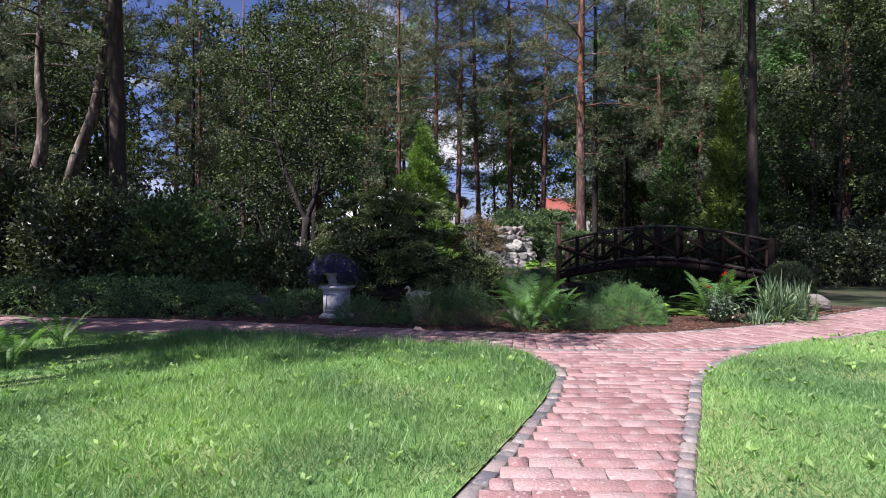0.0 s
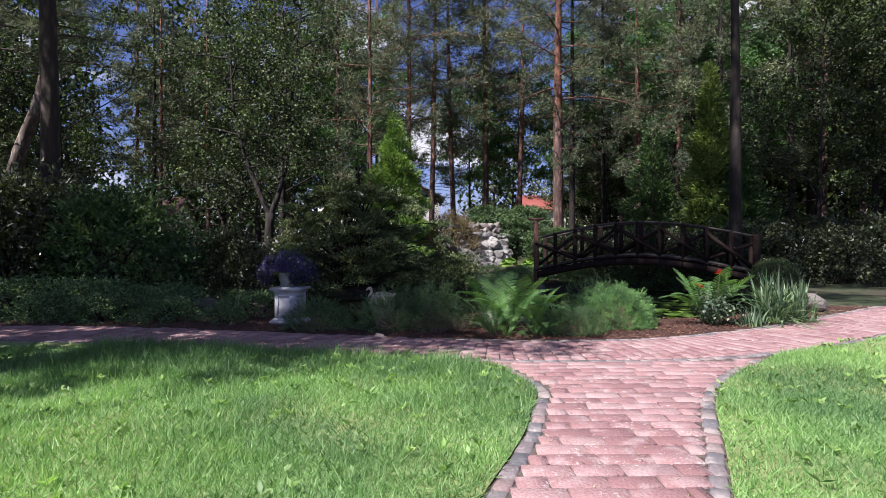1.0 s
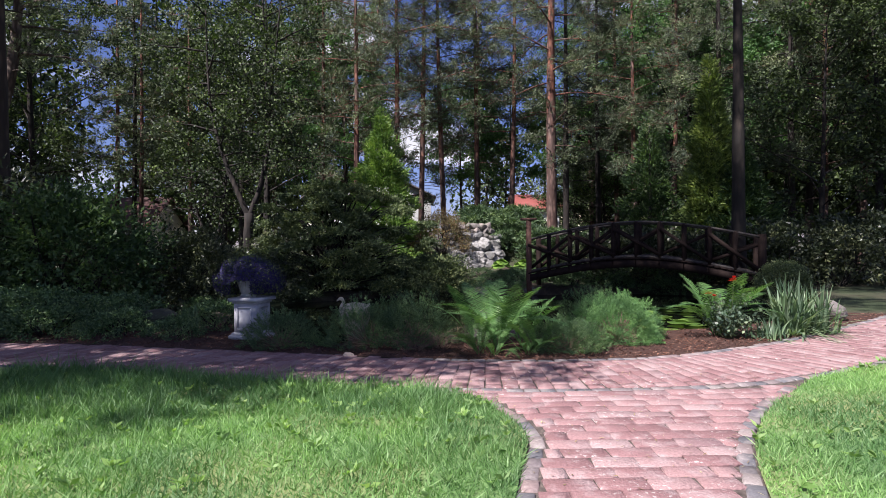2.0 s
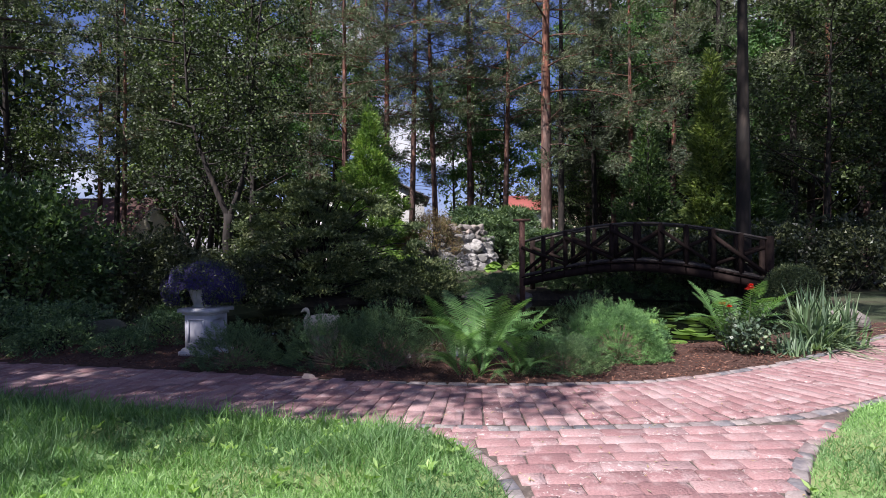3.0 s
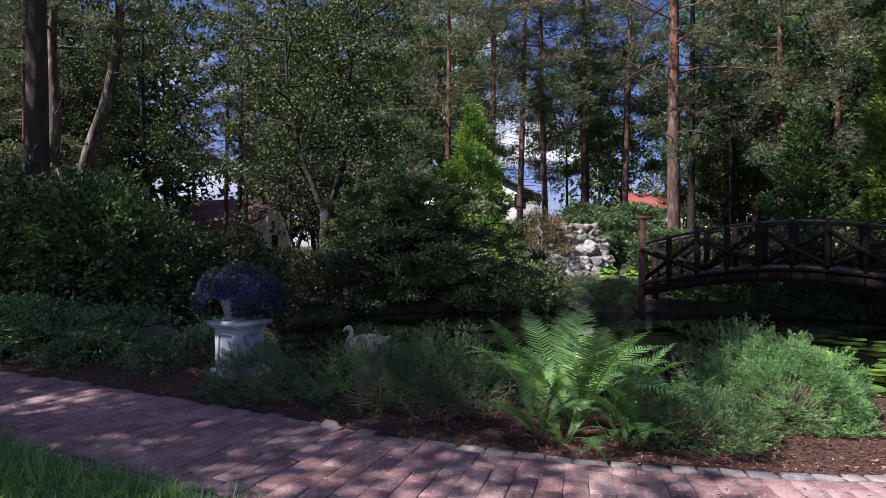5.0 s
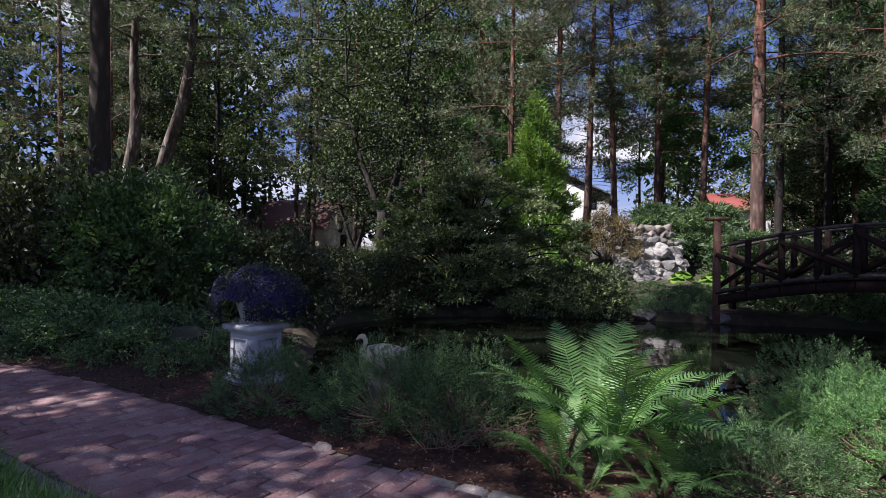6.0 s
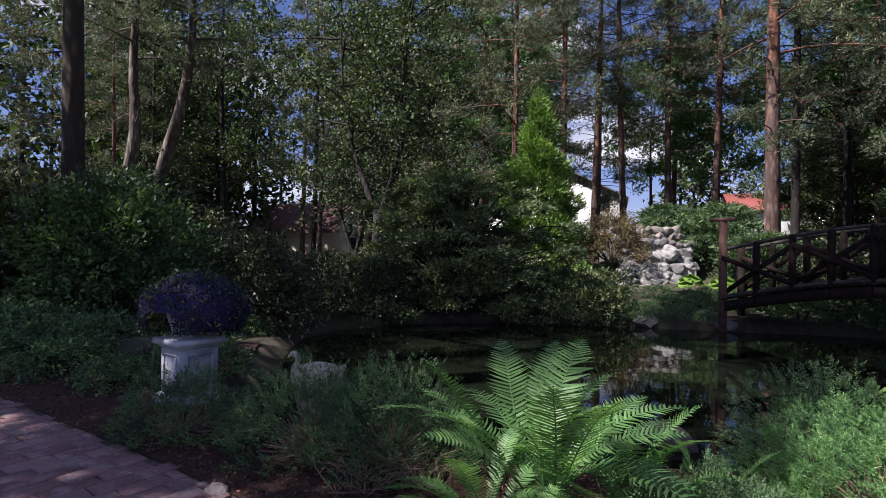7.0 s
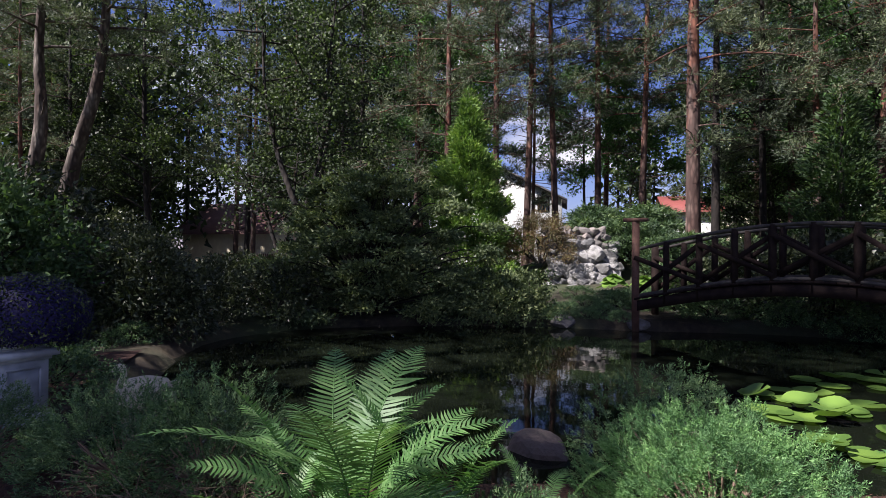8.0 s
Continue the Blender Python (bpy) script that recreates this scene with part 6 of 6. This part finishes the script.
grass_on(lawn_l_poly, [(-4.5, 1.2, 2.0, 4.2, 3300, 0.085, 0.0055), (-6, 1.2, 4.2, 7.6, 2400, 0.075, 0.007), (-13, -6, 3.0, 9.5, 500, 0.09, 0.014), (-13, -0.5, -8.5, 2.0, 150, 0.09, 0.02), (-3.6, 1.2, 2.2, 6.4, 2200, 0.13, 0.0065), (-6, -4.5, 2.0, 4.2, 400, 0.08, 0.014), (-3.6, 0.95, 5.9, 7.6, 1700, 0.19, 0.008), (-3.6, 0.9, 6.8, 7.6, 900, 0.26, 0.009)], "sunlit green lawn grass")
grass_on(lawn_r_poly, [(1.2, 4.5, 2.0, 4.2, 3300, 0.06, 0.0055), (1.6, 7, 4.2, 8.4, 2200, 0.06, 0.007), (7, 14, 3.0, 12, 450, 0.08, 0.014), (0.5, 14, -8.5, 2.0, 150, 0.09, 0.02), (1.3, 4.8, 2.4, 7.4, 2000, 0.10, 0.007), (4.5, 7, 2.0, 4.2, 400, 0.08, 0.014)], "sunlit green lawn grass")
g = Geo()
for poly, x0, x1, y0, y1, dens in ((lawn_l_poly, -5, 1.2, 2.2, 7.6, 13), (lawn_r_poly, 1.3, 7, 2.2, 7.6, 9), (lawn_l_poly, -1.3, 1.0, 5.2, 6.9, 26)):
    pw = scatter(poly, x0, x1, y0, y1, dens)
    for a_, b_ in pw:
        k_ = int(rng.integers(3, 8))
        aa = rng.uniform(0, 2 * np.pi, k_)
        d_ = np.stack([np.cos(aa), np.sin(aa), rng.uniform(0.35, 1.3, k_)], 1)
        blades(g, np.tile([a_, b_, 0.035], (k_, 1)), d_, rng.uniform(0.04, 0.08, k_), rng.uniform(0.018, 0.034, k_), 0.1, bend=0.1)
tagged(new("lawn_weeds", g.mesh("lawn_weeds", MAT["weed"])), "broad-leaved weeds growing in the lawn", "weeds", kind="stuff")

# ---- bricks and setts of the path ----
def piece_mesh(name, lx, ly, lz, mat, seed, ch):
    r = random.Random(seed)
    g_ = Geo()
    box(g_, pose(0, 0, -lz), lx, ly, lz, ch)
    v = g_.v[0]
    for k_ in range(4):
        dx, dy = r.uniform(-1, 1) * 0.008, r.uniform(-1, 1) * 0.006
        for q_ in (4 + k_, 8 + k_):
            v[q_] += (dx, dy, 0.0)
    v[8:, 2] += v[8:, 0] * r.uniform(-0.006, 0.006) + v[8:, 1] * r.uniform(-0.01, 0.01)
    return g_.mesh(name, MAT[mat])


BRICKS = [piece_mesh("brick", 0.276, 0.139, 0.05, "brick", s_, 0.004 + 0.0007 * s_) for s_ in range(12)]
SETTS = [piece_mesh("sett", 0.165, 0.096, 0.05, "sett", s_ + 20, 0.012) for s_ in range(6)]
r_ = random.Random(3)
rest_brick, rest_sett = Geo(), Geo()
count = {"brick": 0, "sett": 0}


def lay(kind, x, y, turn, length, near):
    """One brick or sett, its long side along turn (degrees)."""
    full = 0.272 if kind == "brick" else 0.165
    me = r_.choice(BRICKS if kind == "brick" else SETTS)
    m_ = pose(x + r_.uniform(-0.004, 0.004), y + r_.uniform(-0.004, 0.004), r_.uniform(-0.004, 0.003), r_.uniform(-0.35, 0.35), r_.uniform(-0.25, 0.25), turn + r_.uniform(-2.0, 2.0)) @ Matrix.Diagonal((length / full, 1, 1, 1))
    if near and count[kind] < 300:
        count[kind] += 1
        o = new(kind, me)
        o.parent = path
        o.matrix_basis = m_
    else:
        co = np.zeros(len(me.vertices) * 3)
        me.vertices.foreach_get("co", co)
        co = co.reshape(-1, 3)
        fs = np.zeros(len(me.loops), int)
        me.loops.foreach_get("vertex_index", fs)
        M = np.array(m_)
        (rest_brick if kind == "brick" else rest_sett).add(co @ M[:3, :3].T + M[:3, 3], fs.reshape(-1, 4))


def course(p0, p1, offset, near, turn_extra=0.0):
    """A row of bricks end to end from p0 to p1."""
    d_ = np.array(p1) - np.array(p0)
    L = float(np.hypot(*d_))
    d_ = d_ / L
    ang = math.degrees(math.atan2(d_[1], d_[0]))
    s = -offset * 0.282
    while s < L - 0.03:
        e = s + 0.282 * r_.uniform(0.94, 1.05)
        a_, b_ = max(s, 0), min(e, L)
        if b_ - a_ > 0.05:
            mid = np.array(p0) + d_ * (a_ + b_) / 2
            lay("brick", mid[0], mid[1], ang, b_ - a_ - 0.006, near)
        s = e


aLn, aRn = np.array(aL), np.array(aR)
row = 0
y = 6.385
while y > -8.9:
    sk = 0.10
    xl = np.interp(y, aLn[:, 1], aLn[:, 0]) + (0.125 if y < 6.1 else 0.02)
    xr = np.interp(y, aRn[:, 1], aRn[:, 0]) - (0.125 if y < 6.1 else 0.0)
    course((xl, y + 0.02), (xr, y - 0.02), (row % 2) * 0.5 + r_.uniform(-0.1, 0.1), y > 2.55)
    y -= 0.143
    row += 1
sel = b_near[(b_near[:, 0] > 2.2) & (b_near[:, 0] < 4.6)]
for row, y in enumerate((6.476, 6.62, 6.762)):
    xl, xr = np.interp(y + 0.085, sel[:, 1], sel[:, 0]), 3.62 + (y - 6.45) * 0.85
    if xr - xl > 0.08:
        course((xl, y), (xr, y), 0.5 * (row % 2), True)
course((0.66, 6.535), (1.12, 6.520), 0.3, True)
seg = np.concatenate([[0], np.cumsum(np.linalg.norm(np.diff(b_line, axis=0), axis=1))])
s, row = 0.05, 0
while s < seg[-1]:
    cx, cy = np.interp(s, seg, b_line[:, 0]), np.interp(s, seg, b_line[:, 1])
    nx, ny = np.interp(s, seg, b_nrm[:, 0]), np.interp(s, seg, b_nrm[:, 1])
    if -9 < cx < 14:
        near = -0.75 < cx < 3.9
        inner_w = B_HALF - 0.115
        out_ = 0.09 if cx > 0.3 else r_.uniform(-0.03, 0.06)
        course((cx - nx * inner_w, cy - ny * inner_w), (cx + nx * (B_HALF - out_), cy + ny * (B_HALF - out_)), (row % 2) * 0.5 + r_.uniform(-0.08, 0.08), near)
    s += 0.143
    row += 1


def kerb(line, near_test, off, loose=0.004):
    """Setts end to end along a line, set in by off to its left."""
    line = np.asarray(line)
    cum = np.concatenate([[0], np.cumsum(np.linalg.norm(np.diff(line, axis=0), axis=1))])
    tn = unit(np.gradient(line, axis=0))
    s = 0.0
    while s < cum[-1] - 0.1:
        L = r_.uniform(0.12, 0.20)
        q = s + L / 2
        x, y = np.interp(q, cum, line[:, 0]), np.interp(q, cum, line[:, 1])
        tx, ty = np.interp(q, cum, tn[:, 0]), np.interp(q, cum, tn[:, 1])
        off_ = off + r_.uniform(-loose, loose)
        lay("sett", x - ty * off_, y + tx * off_, math.degrees(math.atan2(ty, tx)), L - 0.008, near_test(x, y))
        s += L


kerb(aLn, lambda x, y: y > 2.5, -0.055)
kerb(aRn, lambda x, y: y > 2.5, 0.055)
kerb(b_near[(b_near[:, 0] > -9) & (b_near[:, 0] < 14)], lambda x, y: -0.6 < x < 5.5, 0.05)
kerb(b_far[(b_far[:, 0] > 0.35) & (b_far[:, 0] < 9)], lambda x, y: x < 5.5, -0.03, 0.02)
tagged(part("paving_brick", rest_brick, "brick", path), kind="stuff")
tagged(part("kerb_sett", rest_sett, "sett", path), kind="stuff")
